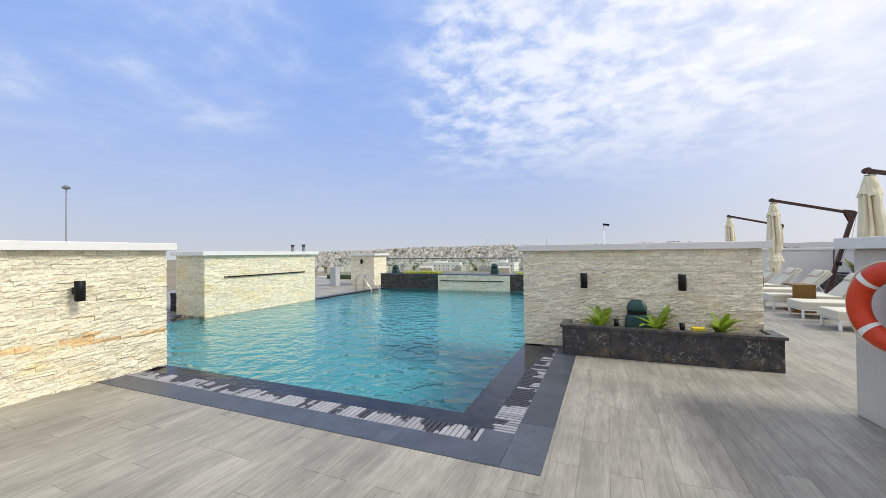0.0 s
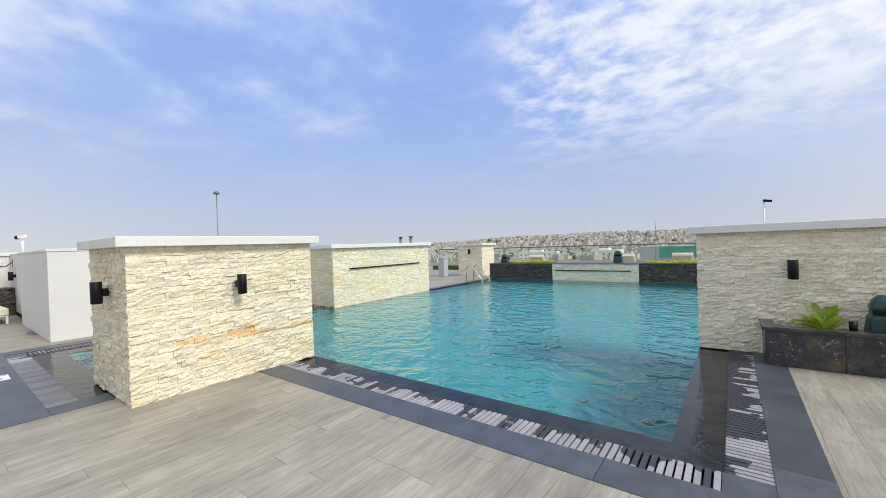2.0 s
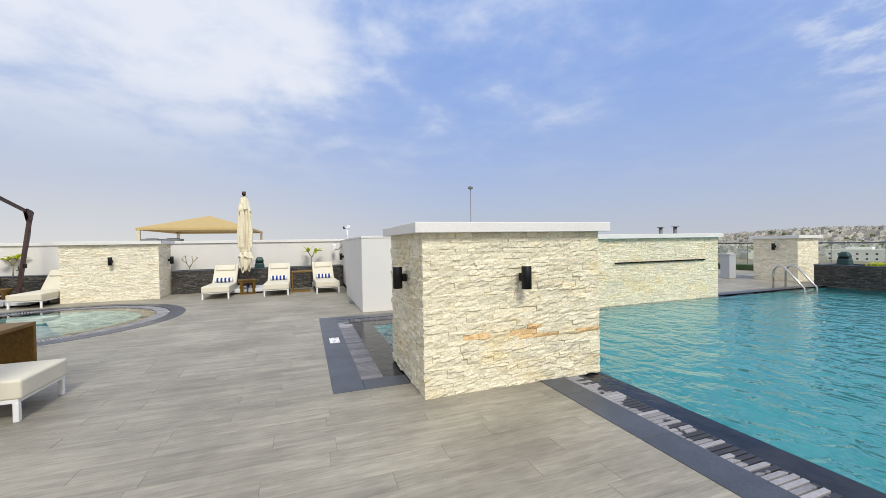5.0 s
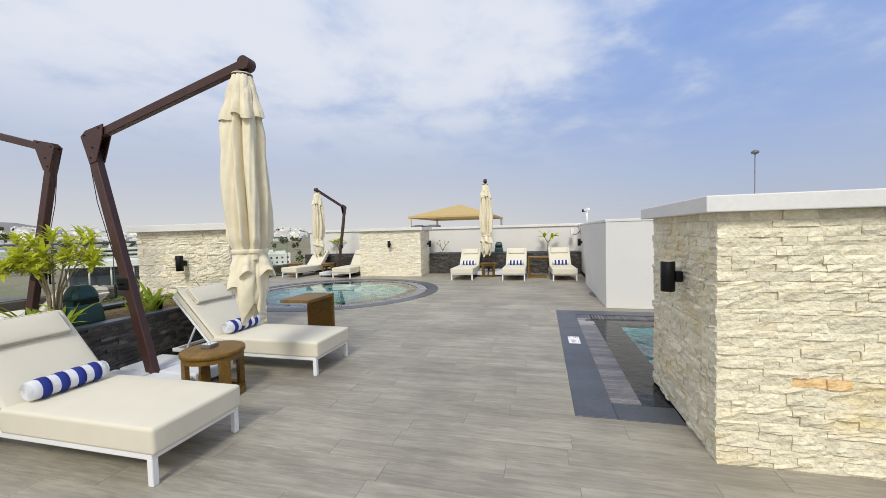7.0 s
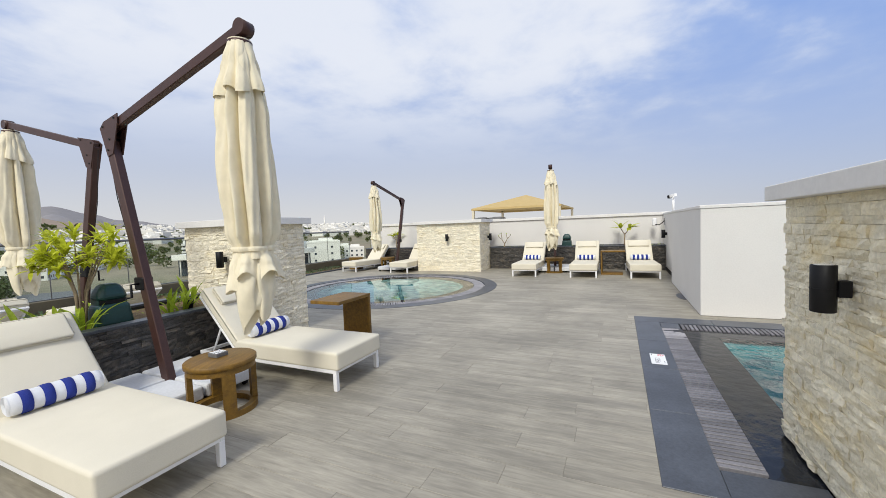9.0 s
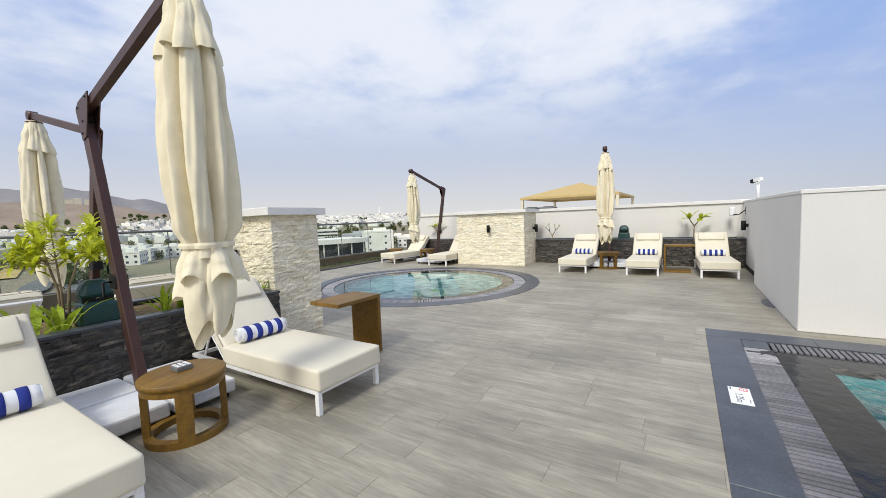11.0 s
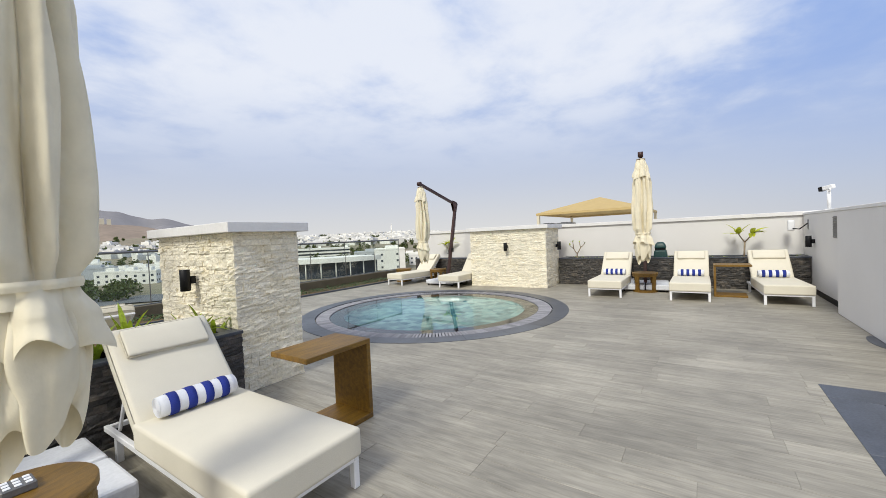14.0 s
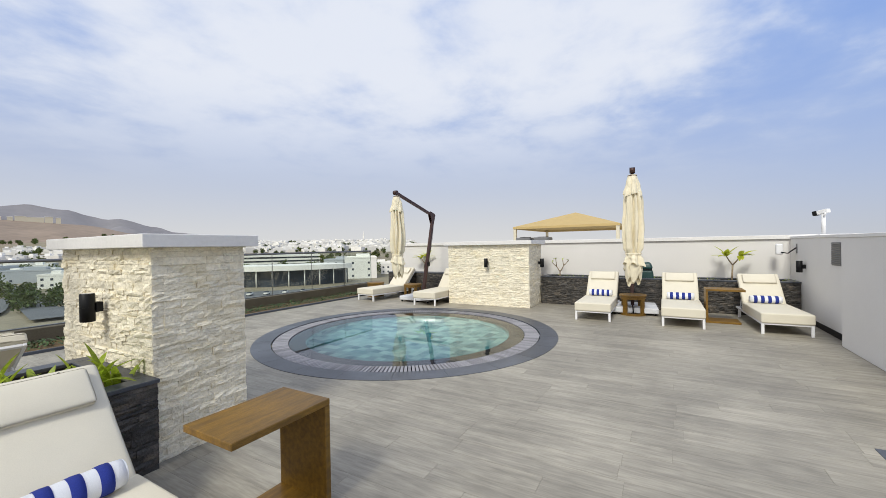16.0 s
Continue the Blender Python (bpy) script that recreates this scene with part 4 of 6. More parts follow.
    part("vent_flap", move(cloth([(2.97, 0.085, 0.0), (2.82, 0.106, 0.022), (2.56, 0.158, 0.046)], 5, n=24, hem=0.035), ax), CANVAS, can, "short cream vent flap")
    for k, (turn, low_z, out, wide) in enumerate(((20, 0.70, 0.085, 1.0), (105, 0.80, 0.080, 0.9), (185, 0.73, 0.090, 1.05), (275, 0.76, 0.085, 0.95))):
        part("hanging_corner", move(lobe(turn, 1.36, low_z, out, wide, 8 + k), ax), CANVAS, can, "cream canopy corner hanging in a fold")
    part("valance", move(cloth([(1.365, 0.130, 0.014), (1.24, 0.155, 0.050), (1.10, 0.178, 0.066)], 11, n=24, hem=0.09, pleats=5), ax), CANVAS, can, "cream folded valance")
    part("tie_strap", move(cloth([(1.395, 0.146, 0.012), (1.38, 0.150, 0.012), (1.360, 0.146, 0.012)], 3, n=6), ax), CANVAS, can, "cream tie strap")
    return th


umb = make_umbrella(pose(-5.90, -3.50, 0), "furled cream cantilever umbrella on a bronze mast")
for x, y, turn in ((-15.85, -7.05, -90), (-16.11, -1.45, -85), (6.06, 10.37, 90), (6.06, 15.2, 90), (6.4, 21.3, 90)):
    copy_thing(umb, pose(x, y, 0, 0, 0, turn))
copy_thing(umb, pose(-6.31, -6.10, 0, 0, 0, 182.4) @ Matrix.Scale(1.03, 4))


# ---------------------------------------------------------------- teak tables
def make_round_table(m, label):
    th = thing("side_table", m, label, "table", "round teak side tables")
    part("tabletop", revolve([(0.0001, 0.405), (0.268, 0.405), (0.275, 0.41), (0.275, 0.445), (0.268, 0.45), (0.0001, 0.45)], 48, cap=False), TEAK, th, "round teak top")
    part("apron", ring(0.225, 0.262, 0.36, 0.405, seg=48), TEAK, th)
    part("base_ring", ring(0.205, 0.262, 0.0, 0.05, seg=48), TEAK, th, "teak base hoop")
    for k in range(4):
        a = math.pi / 4 + k * math.pi / 2
        part("leg", ring(0.222, 0.264, 0.05, 0.36, a - 0.19, a + 0.19, 60), TEAK, th, "broad curved teak leg")
    return th


rt = make_round_table(pose(-5.89, -2.745, 0, 0, 0, 20), "round teak side table with a hoop base")
for x, y in ((-15.75, -1.42), (-16.05, -7.55), (-16.1, -9.05)):
    copy_thing(rt, pose(x, y, 0, 0, 0, 10))
th = thing("ashtray", pose(-5.91, -2.805, 0.45), "small grey patterned box on the teak table", "box")
part("body", box(-0.055, 0.055, -0.055, 0.055, 0, 0.035, 0.004, 1), VENT, th)
for i in range(3):
    for j in range(3):
        part("stud", box(-0.045 + i * 0.034, -0.022 + i * 0.034, -0.045 + j * 0.034, -0.022 + j * 0.034, 0.035, 0.04, 0.002, 1), SIGN, th)


def make_c_table(m, label):
    """Upright panel along y at x=0; top and foot run towards +x."""
    th = thing("c_table", m, label, "table", "C-shaped teak side tables")
    part("tabletop", box(0.0, 0.63, -0.215, 0.215, 0.625, 0.665, 0.004, 1), TEAK, th)
    part("side_panel", box(0.0, 0.04, -0.213, 0.213, 0.04, 0.625, 0.003, 1), TEAK, th)
    part("base_board", box(0.0, 0.56, -0.215, 0.215, 0.0, 0.04, 0.004, 1), TEAK, th)
    return th


ct = make_c_table(pose(-7.90, -2.825, 0), "C-shaped teak side table beside the lounger")
copy_thing(ct, pose(-15.55, -0.10, 0, 0, 0, 90))
for x, y in ((4.28, 11.72), (4.3, 15.05), (5.6, 10.3)):
    copy_thing(ct, pose(x, y, 0, 0, 0, 90))


# ---------------------------------------------------------------- wall lamps
def make_lamp(m, label):
    """Back plate on the wall at the origin, looks towards -y."""
    th = thing("wall_lamp", m, label, "wall lamp", "black up-down wall lamps")
    part("bracket", box(-0.035, 0.035, -0.05, 0.0, -0.04, 0.04, 0.004, 1), BLACK, th)
    body = part("body", tube([(0, -0.094, -0.115), (0, -0.094, -0.112), (0, -0.094, 0.112), (0, -0.094, 0.115)], [0.046, 0.05, 0.05, 0.046], 24), BLACK, th, "black cylindrical lamp housing")
    for z in (-0.117, 0.114):
        part("lens", tube([(0, -0.094, z), (0, -0.094, z + 0.003)], 0.038, 16), LENS, body)
    part("joint", move(ring(0.048, 0.0515, -0.003, 0.003, seg=24), pose(0, -0.094, 0)), BLACK, body)
    return th


lamp = make_lamp(pose(-5.60, 2.42, 1.12, 0, 0, 90), "black up-down lamp on the stone wall")
for x, y, z, turn in ((-6.19, 1.35, 1.12, 0), (-0.33, 6.40, 1.06, 0), (0.97, 6.40, 1.055, 0), (-7.57, -4.90, 1.14, 90), (-15.62, -4.86, 1.14, 90), (-16.38, -3.71, 1.11, 180), (-16.35, 1.62, 1.07, 0), (-10.75, 15.47, 1.16, 0)):
    copy_thing(lamp, pose(x, y, z, 0, 0, turn))


# ---------------------------------------------------------------- planters and plants
def slate_planter(name, label, x0, x1, y0, y1, top, faces, seed, soil=True):
    rng = random.Random(seed)
    th = thing(name, pose(0, 0, 0), label, "planter", kind="structure")
    t = 0.12
    bm = box(x0 + 0.02, x1 - 0.02, y0 + 0.02, y0 + t, 0, top - 0.03)
    box(x0 + 0.02, x1 - 0.02, y1 - t, y1 - 0.02, 0, top - 0.03, bm=bm)
    box(x0 + 0.02, x0 + t, y0 + t, y1 - t, 0, top - 0.03, bm=bm)
    box(x1 - t, x1 - 0.02, y0 + t, y1 - t, 0, top - 0.03, bm=bm)
    part("core", bm, CHANNEL, th)
    bm = box(x0 - 0.01, x1 + 0.01, y0 - 0.01, y0 + t + 0.02, top - 0.03, top, 0.004, 1)
    box(x0 - 0.01, x1 + 0.01, y1 - t - 0.02, y1 + 0.01, top - 0.03, top, 0.004, 1, bm)
    box(x0 - 0.01, x0 + t + 0.02, y0 + t + 0.02, y1 - t - 0.02, top - 0.03, top, 0.004, 1, bm)
    box(x1 - t - 0.02, x1 + 0.01, y0 + t + 0.02, y1 - t - 0.02, top - 0.03, top, 0.004, 1, bm)
    part("ledge", bm, GRANITE, th, "polished dark granite ledge")
    if soil:
        b = box(x0 + t, x1 - t, y0 + t, y1 - t, top - 0.4, top - 0.06)
        part("soil", b, SOIL, th, "brown planting soil")
    for side in faces:
        m, wdt = {"N": (pose(x1, y1 - 0.02, 0, 0, 0, 180), x1 - x0), "S": (pose(x0, y0 + 0.02, 0), x1 - x0), "E": (pose(x1 - 0.02, y0, 0, 0, 0, 90), y1 - y0), "W": (pose(x0 + 0.02, y1, 0, 0, 0, -90), y1 - y0)}[side]
        clad_joined(m, wdt, top - 0.03, th, SLATE, rng, "dark split slate cladding", 0.045, 0.018)
    return th


slate_planter("planter_lounger_row", "dark slate planter with a granite ledge behind the loungers", -7.59, -1.0, -5.30, -4.03, 0.66, "NE", 21)
slate_planter("planter_west", "dark slate planter below the white parapet", -17.4, -16.62, -3.7, 1.61, 0.74, "E", 22)
slate_planter("planter_west_end", "dark slate planter beside the round pool wall", -17.4, -16.98, -9.2, -6.1, 0.74, "E", 23)
slate_planter("planter_pool_far", "dark slate planter along the pool's far side", -9.45, -6.57, 15.0, 16.0, 0.63, "S", 24)
slate_planter("planter_pool_far_end", "dark slate planter along the pool's far side", -3.5, 2.2, 15.0, 16.0, 0.63, "S", 25)
slate_planter("planter_fountain_side", "dark slate planter beside the fountain wall", -11.0, -10.25, 6.8, 10.2, 0.5, "SE", 26)
fs = thing("wall_fountain_low", pose(0, 0, 0), "low cream split-stone fountain wall on the pool edge", "wall", kind="structure")
part("core", box(-6.55, -3.52, 14.92, 16.0, -0.2, 0.60), MORTAR, fs)
part("ledge", box(-6.57, -3.5, 14.88, 16.0, 0.60, 0.63, 0.004, 1), GRANITE, fs, "dark granite ledge")
clad_joined(pose(-6.57, 14.92, -0.06), 3.07, 0.66, fs, STONE_GREY, random.Random(27), "pale split stone cladding")
tagged(part("water_slot", box(-6.45, -3.75, 14.86, 14.90, 0.345, 0.375, 0.004, 1), BLACK), "long black outlet slot in the low fountain", "fountain")

# marble planter under the stone wall
mp = thing("marble_planter", pose(0, 0, 0), "black veined marble planter against the stone wall", "planter", kind="structure")
for k in range(4):
    x0 = -0.62 + 0.6475 * k
    part("marble_panel", box(x0 + 0.001, x0 + 0.6465, 5.92, 5.945, 0, 0.40, 0.002, 1), MARBLE, mp)
part("marble_panel", box(1.945, 1.97, 5.945, 6.42, 0, 0.40, 0.002, 1), MARBLE, mp)
part("marble_panel", box(-0.62, -0.595, 5.945, 6.42, 0, 0.40, 0.002, 1), MARBLE, mp)
bm = box(-0.65, 2.0, 5.89, 6.02, 0.40, 0.44, 0.006, 2)
box(1.87, 2.0, 6.02, 6.41, 0.40, 0.44, 0.006, 2, bm)
box(-0.65, -0.52, 6.02, 6.41, 0.40, 0.44, 0.006, 2, bm)
part("ledge", bm, MARBLE, mp, "polished black marble ledge")
part("soil", box(-0.59, 1.94, 5.95, 6.41, 0.05, 0.37), SOIL, mp, "dark planting soil")


def blade(bm, base, yaw, lean, length, width, droop, n=6, fold=0.25):
    """One strap leaf, arching from its base."""
    base = Vector(base)
    d = Vector((math.cos(yaw), math.sin(yaw), 0))
    s = Vector((-math.sin(yaw), math.cos(yaw), 0))
    pos, ang = base.copy(), lean
    rows = []
    for i in range(n + 1):
        t = i / n
        w = width * (math.sin(math.pi * min(1, t * 0.85 + 0.12)) ** 0.8) * (1 if i < n else 0.02)
        up_v = Vector((0, 0, 1)) * fold * w
        rows.append((bm.verts.new(pos - s * w + up_v), bm.verts.new(pos), bm.verts.new(pos + s * w + up_v)))
        pos = pos + (d * math.cos(ang) + Vector((0, 0, 1)) * math.sin(ang)) * (length / n)
        ang -= droop / n
    for a, b in zip(rows, rows[1:]):
        bm.faces.new((a[0], a[1], b[1], b[0])).smooth = True
        bm.faces.new((a[1], a[2], b[2], b[1])).smooth = True
    return bm


def plant(name, label, x, y, z, seed, leaves, length, width, material, lean=(0.7, 1.45), droop=(0.5, 1.4), spread=0.05, group=""):
    """A clump of strap leaves."""
    rng = random.Random(seed)
    bm = bmesh.new()
    for k in range(leaves):
        a = rng.uniform(0, 6.28)
        q = rng.uniform(0, spread)
        blade(bm, (x + q * math.cos(a), y + q * math.sin(a), z), a, rng.uniform(*lean), length * rng.uniform(0.6, 1.1), width * rng.uniform(0.7, 1.1), rng.uniform(*droop))
    return tagged(part(name, bm, material), label, "plant", group)


for k, (x, s) in enumerate(((-0.10, 1.15), (0.62, 1.2), (1.38, 1.1))):
    plant("potted_plant", "bright green fleshy-leaved plant in the marble planter", x, 6.2, 0.36, 40 + k, 15, 0.36 * s, 0.058, LEAF_MID, (0.75, 1.5), (0.5, 1.3), 0.04, "plants in the marble planter")
for k, (x, y, h) in enumerate(((-7.35, -4.5, 0.33), (-7.05, -4.42, 0.36), (-6.75, -4.55, 0.34), (-6.45, -4.4, 0.4), (-5.62, -4.32, 0.5), (-5.3, -4.5, 0.42), (-4.95, -4.45, 0.36), (-4.6, -4.5, 0.4), (-4.2, -4.45, 0.35), (-6.1, -5.0, 0.35), (-5.2, -5.0, 0.35), (-7.2, -4.28, 0.42), (-6.9, -4.7, 0.44), (-6.55, -4.30, 0.36), (-5.45, -4.25, 0.46), (-4.8, -4.28, 0.45), (-4.4, -4.3, 0.42), (-7.45, -4.3, 0.36))):
    plant("lily_plant", "upright green strap-leaved plant in planter soil", x, y, 0.59, 60 + k, 9, h, 0.026, LEAF, (0.85, 1.5), (0.2, 1.3), 0.08, "strap-leaved plants in the slate planter")


slate_planter("planter_east", "dark slate planter below the white parapet behind the loungers", 7.55, 8.34, 8.2, 19.5, 0.62, "W", 28)
FLOWER = mat("red_petal", (0.50, 0.035, 0.075), 0.6, var=0.3, bump=0.0, island=0.3, leafy=0.3)


def flower_bush(x, y, z, seed):
    """A loose bush of thin stems with small leaves and red blooms."""
    rng = random.Random(seed)
    th = thing("flowering_shrub", pose(x, y, z), "loose green shrub with small red blooms in the slate planter", "shrub", "red-flowering shrubs by the parapet")
    stems, lv, fl_bm = bmesh.new(), bmesh.new(), bmesh.new()
    for k in range(12):
        a, reach, h = rng.uniform(0, 6.28), rng.uniform(0.08, 0.32), rng.uniform(0.28, 0.62)
        mid, tip = Vector((reach * 0.4 * math.cos(a), reach * 0.4 * math.sin(a), h * 0.6)), Vector((reach * math.cos(a), reach * math.sin(a), h))
        tube([(0, 0, -0.05), mid, tip], [0.008, 0.006, 0.003], 5, stems)
        for j in range(16):
            blade(lv, mid.lerp(tip, rng.uniform(-0.4, 1.0)), rng.uniform(0, 6.28), rng.uniform(-0.2, 1.0), rng.uniform(0.05, 0.10), 0.02, 0.6, 3)
        if rng.random() < 0.7:
            for j in range(6):
                blade(fl_bm, tip, rng.uniform(0, 6.28), rng.uniform(0.2, 1.2), rng.uniform(0.03, 0.05), 0.018, 0.5, 2)
    part("stem", stems, BARK, th, "thin brown stems")
    part("foliage", lv, LEAF_MID, th, "small green leaves")
    part("bloom", fl_bm, FLOWER, th, "small red blooms")
    return th


for k, y in enumerate((9.0, 10.3, 11.7, 13.0, 14.6, 16.2, 17.9)):
    flower_bush(7.9, y, 0.58, 130 + k)


def ground_cover(name, label, x0, x1, y0, y1, z, seed, count, size, material):
    """Low leafy planting: many small leaves."""
    rng = random.Random(seed)
    verts, faces = [], []
    for k in range(count):
        cx, cy = rng.uniform(x0, x1), rng.uniform(y0, y1)
        clump = 0.5 + 0.5 * noise.noise(Vector((cx * 1.7, cy * 1.7, seed)))
        c = Vector((cx, cy, z + rng.uniform(0, size * 2.5) * clump))
        a, t = rng.uniform(0, 6.28), rng.uniform(-0.7, 0.7)
        d = Vector((math.cos(a) * math.cos(t), math.sin(a) * math.cos(t), math.sin(t))) * size * rng.uniform(0.6, 1.3)
        s = d.cross(Vector((0, 0, 1))).normalized() * size * 0.35
        o = len(verts)
        verts += [c - d * 0.5, c + s, c + d * 0.5, c - s]
        faces.append((o, o + 1, o + 2, o + 3))
    me = bpy.data.meshes.new(name)
    me.from_pydata(verts, [], faces)
    me.materials.append(material)
    return tagged(new(name, me), label, "plants", kind="stuff")


ground_cover("ground_cover", "low green planting on the slate planter soil", -7.4, -1.1, -5.15, -4.2, 0.595, 1, 500, 0.035, LEAF)
ground_cover("ground_cover", "low yellow-green planting on the far planter", -8.4, -6.7, 15.2, 15.8, 0.59, 2, 1700, 0.085, LEAF_LIME)
ground_cover("ground_cover", "low yellow-green planting on the far planter", -3.3, 2.0, 15.2, 15.8, 0.59, 3, 2400, 0.085, LEAF_LIME)
ground_cover("ground_cover", "low green planting below the white parapet", -17.25, -16.8, -3.5, 1.6, 0.69, 4, 500, 0.04, LEAF)


def shrub(x, y, z, label):
    """The lime-green bush: several thin stems from one foot, a loose leaf rosette at each tip."""
    rng = random.Random(90)
    th = thing("shrub", pose(x, y, z), label, "shrub")
    leaves = bmesh.new()
    tips = []
    for k in range(7):
        a = 2 * math.pi * k / 7 + rng.uniform(-0.4, 0.4)
        reach, h = rng.uniform(0.10, 0.46), rng.uniform(0.76, 0.96)
        foot = Vector((0.02 * math.cos(a), 0.02 * math.sin(a), -0.05))
        low_p = Vector((reach * 0.2 * math.cos(a), reach * 0.2 * math.sin(a), h * 0.4))
        mid = Vector((reach * 0.6 * math.cos(a), reach * 0.6 * math.sin(a), h * 0.72))
        tip = Vector((reach * math.cos(a), reach * math.sin(a), h))
        limb = tube([foot, low_p, mid, tip], [0.013, 0.010, 0.007, 0.004], 7)
        tips.append(tip)
        for j in range(3):
            b = a + rng.uniform(-1.4, 1.4)
            start = low_p.lerp(mid, rng.uniform(0.8, 1.0))
            t2 = start + Vector((rng.uniform(0.1, 0.26) * math.cos(b), rng.uniform(0.1, 0.26) * math.sin(b), rng.uniform(0.0, 0.16)))
            tube([start, t2], [0.005, 0.003], 5, limb)
            tips.append(t2)
        part("limb", limb, BARK, th, "thin grey-brown stem")
    for t in tips:
        for j in range(22):
            blade(leaves, t + Vector((0, 0, rng.uniform(-0.07, 0.02))), rng.uniform(0, 6.28), rng.uniform(-0.3, 1.35), rng.uniform(0.10, 0.19), rng.uniform(0.014, 0.021), rng.uniform(0.4, 1.2), 4)
    part("crown", leaves, LEAF_LIME, th, "rosettes of lime-green narrow leaves")
    return th


shrub(-5.70, -4.50, 0.62, "small lime-green shrub with rosette leaves in the planter")


def plumeria(x, y, z, seed, leafy, label, stem=0.2):
    """A small frangipani: thick forked stems, a few large leaves."""
    rng = random.Random(seed)
    th = thing("frangipani_tree", pose(x, y, z), label, "small tree", "young frangipani trees")
    st, lv = bmesh.new(), bmesh.new()
    tips = []

    def grow(p, d, n, r):
        q = p + d * (stem if p.z < 0 else rng.uniform(0.16, 0.24))
        tube([p, (p + q) / 2 + Vector((0, 0, -0.01)), q], [r, r * 0.9, r * 0.8], 7, st)
        if n == 0:
            tips.append((q, d))
            return
        for s in (-1, 1):
            grow(q, (d + Vector((rng.uniform(-0.3, 0.3), s * rng.uniform(0.4, 0.8), 0.1))).normalized(), n - 1, r * 0.75)

    grow(Vector((0, 0, -0.05)), Vector((0, 0.05, 1)).normalized(), 1 if leafy else 2, 0.02)
    for p, d in tips:
        for j in range(9 if leafy else 2):
            blade(lv, p, rng.uniform(0, 6.28), rng.uniform(0.1, 1.0), rng.uniform(0.24, 0.38) if leafy else 0.10, 0.05 if leafy else 0.02, rng.uniform(0.3, 1.1), 5)
    part("stem", st, BARK, th, "grey-brown forked stem")
    part("foliage", lv, LEAF_LIME if leafy else LEAF, th, "large pointed green leaves")
    return th


plumeria(-17.0, 0.52, 0.69, 5, True, "young frangipani with large yellow-green leaves", 0.42)
plumeria(-17.0, -3.30, 0.69, 8, False, "nearly bare young frangipani with forked stems")
plumeria(-17.19, -7.85, 0.69, 6, True, "young frangipani beside the parapet wall", 0.40)


def grown(bm):
    return move(bm, Matrix.Diagonal((1.22, 1.22, 1.12, 1)))


def garden_speaker(m, label):
    """A dark green dome loudspeaker with a slot round it."""
    th = thing("garden_speaker", m, label, "loudspeaker", "dark green garden loudspeakers")
    low_b = box(-0.135, 0.135, -0.11, 0.11, 0.0, 0.21, 0.035, 3)
    for v in low_b.verts:
        k = 1 - 0.16 * v.co.z / 0.2
        v.co.x *= k
        v.co.y *= k
    part("base", grown(low_b), SPEAKER, th)
    part("grille", grown(box(-0.095, 0.095, -0.07, 0.07, 0.20, 0.25)), BLACK, th, "black sound slot")
    top_b = box(-0.125, 0.125, -0.105, 0.105, 0.235, 0.39, 0.06, 4)
    for v in top_b.verts:
        k = 0.95 - 0.36 * max(0, v.co.z - 0.25) / 0.14
        v.co.x *= k
        v.co.y *= k
    part("hood", grown(top_b), SPEAKER, th, "rounded dark green hood")
    for sx in (-0.1, 0.085):
        part("strut", grown(box(sx, sx + 0.015, -0.06, 0.06, 0.20, 0.25)), SPEAKER, th)
    return th


sp = garden_speaker(pose(0.38, 6.17, 0.37), "dark green garden loudspeaker standing in the planter")
for x, y, z, turn in ((-5.92, -4.47, 0.6, 180), (-16.95, -1.18, 0.68, 90), (-8.95, 15.5, 0.57, 0), (-4.3, 15.6, 0.62, 0)):
    copy_thing(sp, pose(x, y, z, 0, 0, turn))


def spot(m, label):
    th = thing("garden_spotlight", m, label, "spotlight", "small black planter spotlights")
    part("stake", tube([(0, 0, -0.03), (0, 0, 0.06)], 0.012, 8), STEEL, th)
    part("head", move(tube([(0, 0, 0), (0, 0, 0.11)], [0.03, 0.034], 14), pose(0, 0, 0.05, -12)), BLACK, th, "black cylindrical head")
    return th


s0 = spot(pose(0.11, 6.05, 0.37), "small black spotlight staked in the planter")
for x, y, z in ((0.92, 6.03, 0.37), (-4.75, -4.3, 0.6), (-6.6, -4.25, 0.6)):
    copy_thing(s0, pose(x, y, z))
tagged(part("junction_box", box(1.03, 1.19, 6.03, 6.13, 0.37, 0.475, 0.012, 2), YELLOW), "small yellow box on the marble planter", "box")

UPSTAND = mat("dark_upstand", (0.12, 0.098, 0.06), 0.6, var=0.2)

# ---------------------------------------------------------------- planting bed and glass railing
bed = thing("planting_bed", pose(0, 0, 0), "low planting bed with pale kerb below the glass railing", "planter", kind="structure")
part("soil", box(-17.4, -2.0, -10.2, -9.45, -0.2, 0.04), SOIL, bed)
part("kerb", box(-17.4, -2.0, -9.47, -9.43, -0.2, 0.05, 0.006, 1), GRANITE, bed, "thin grey kerb")
part("back_kerb", box(-17.75, -2.0, -10.55, -10.2, -0.3, 0.30, 0.01, 1), UPSTAND, bed, "dark painted upstand below the glass")
ground_cover("ground_cover", "creeping green planting in the bed by the railing", -17.3, -2.1, -10.1, -9.6, 0.04, 6, 4500, 0.06, LEAF_DARK)


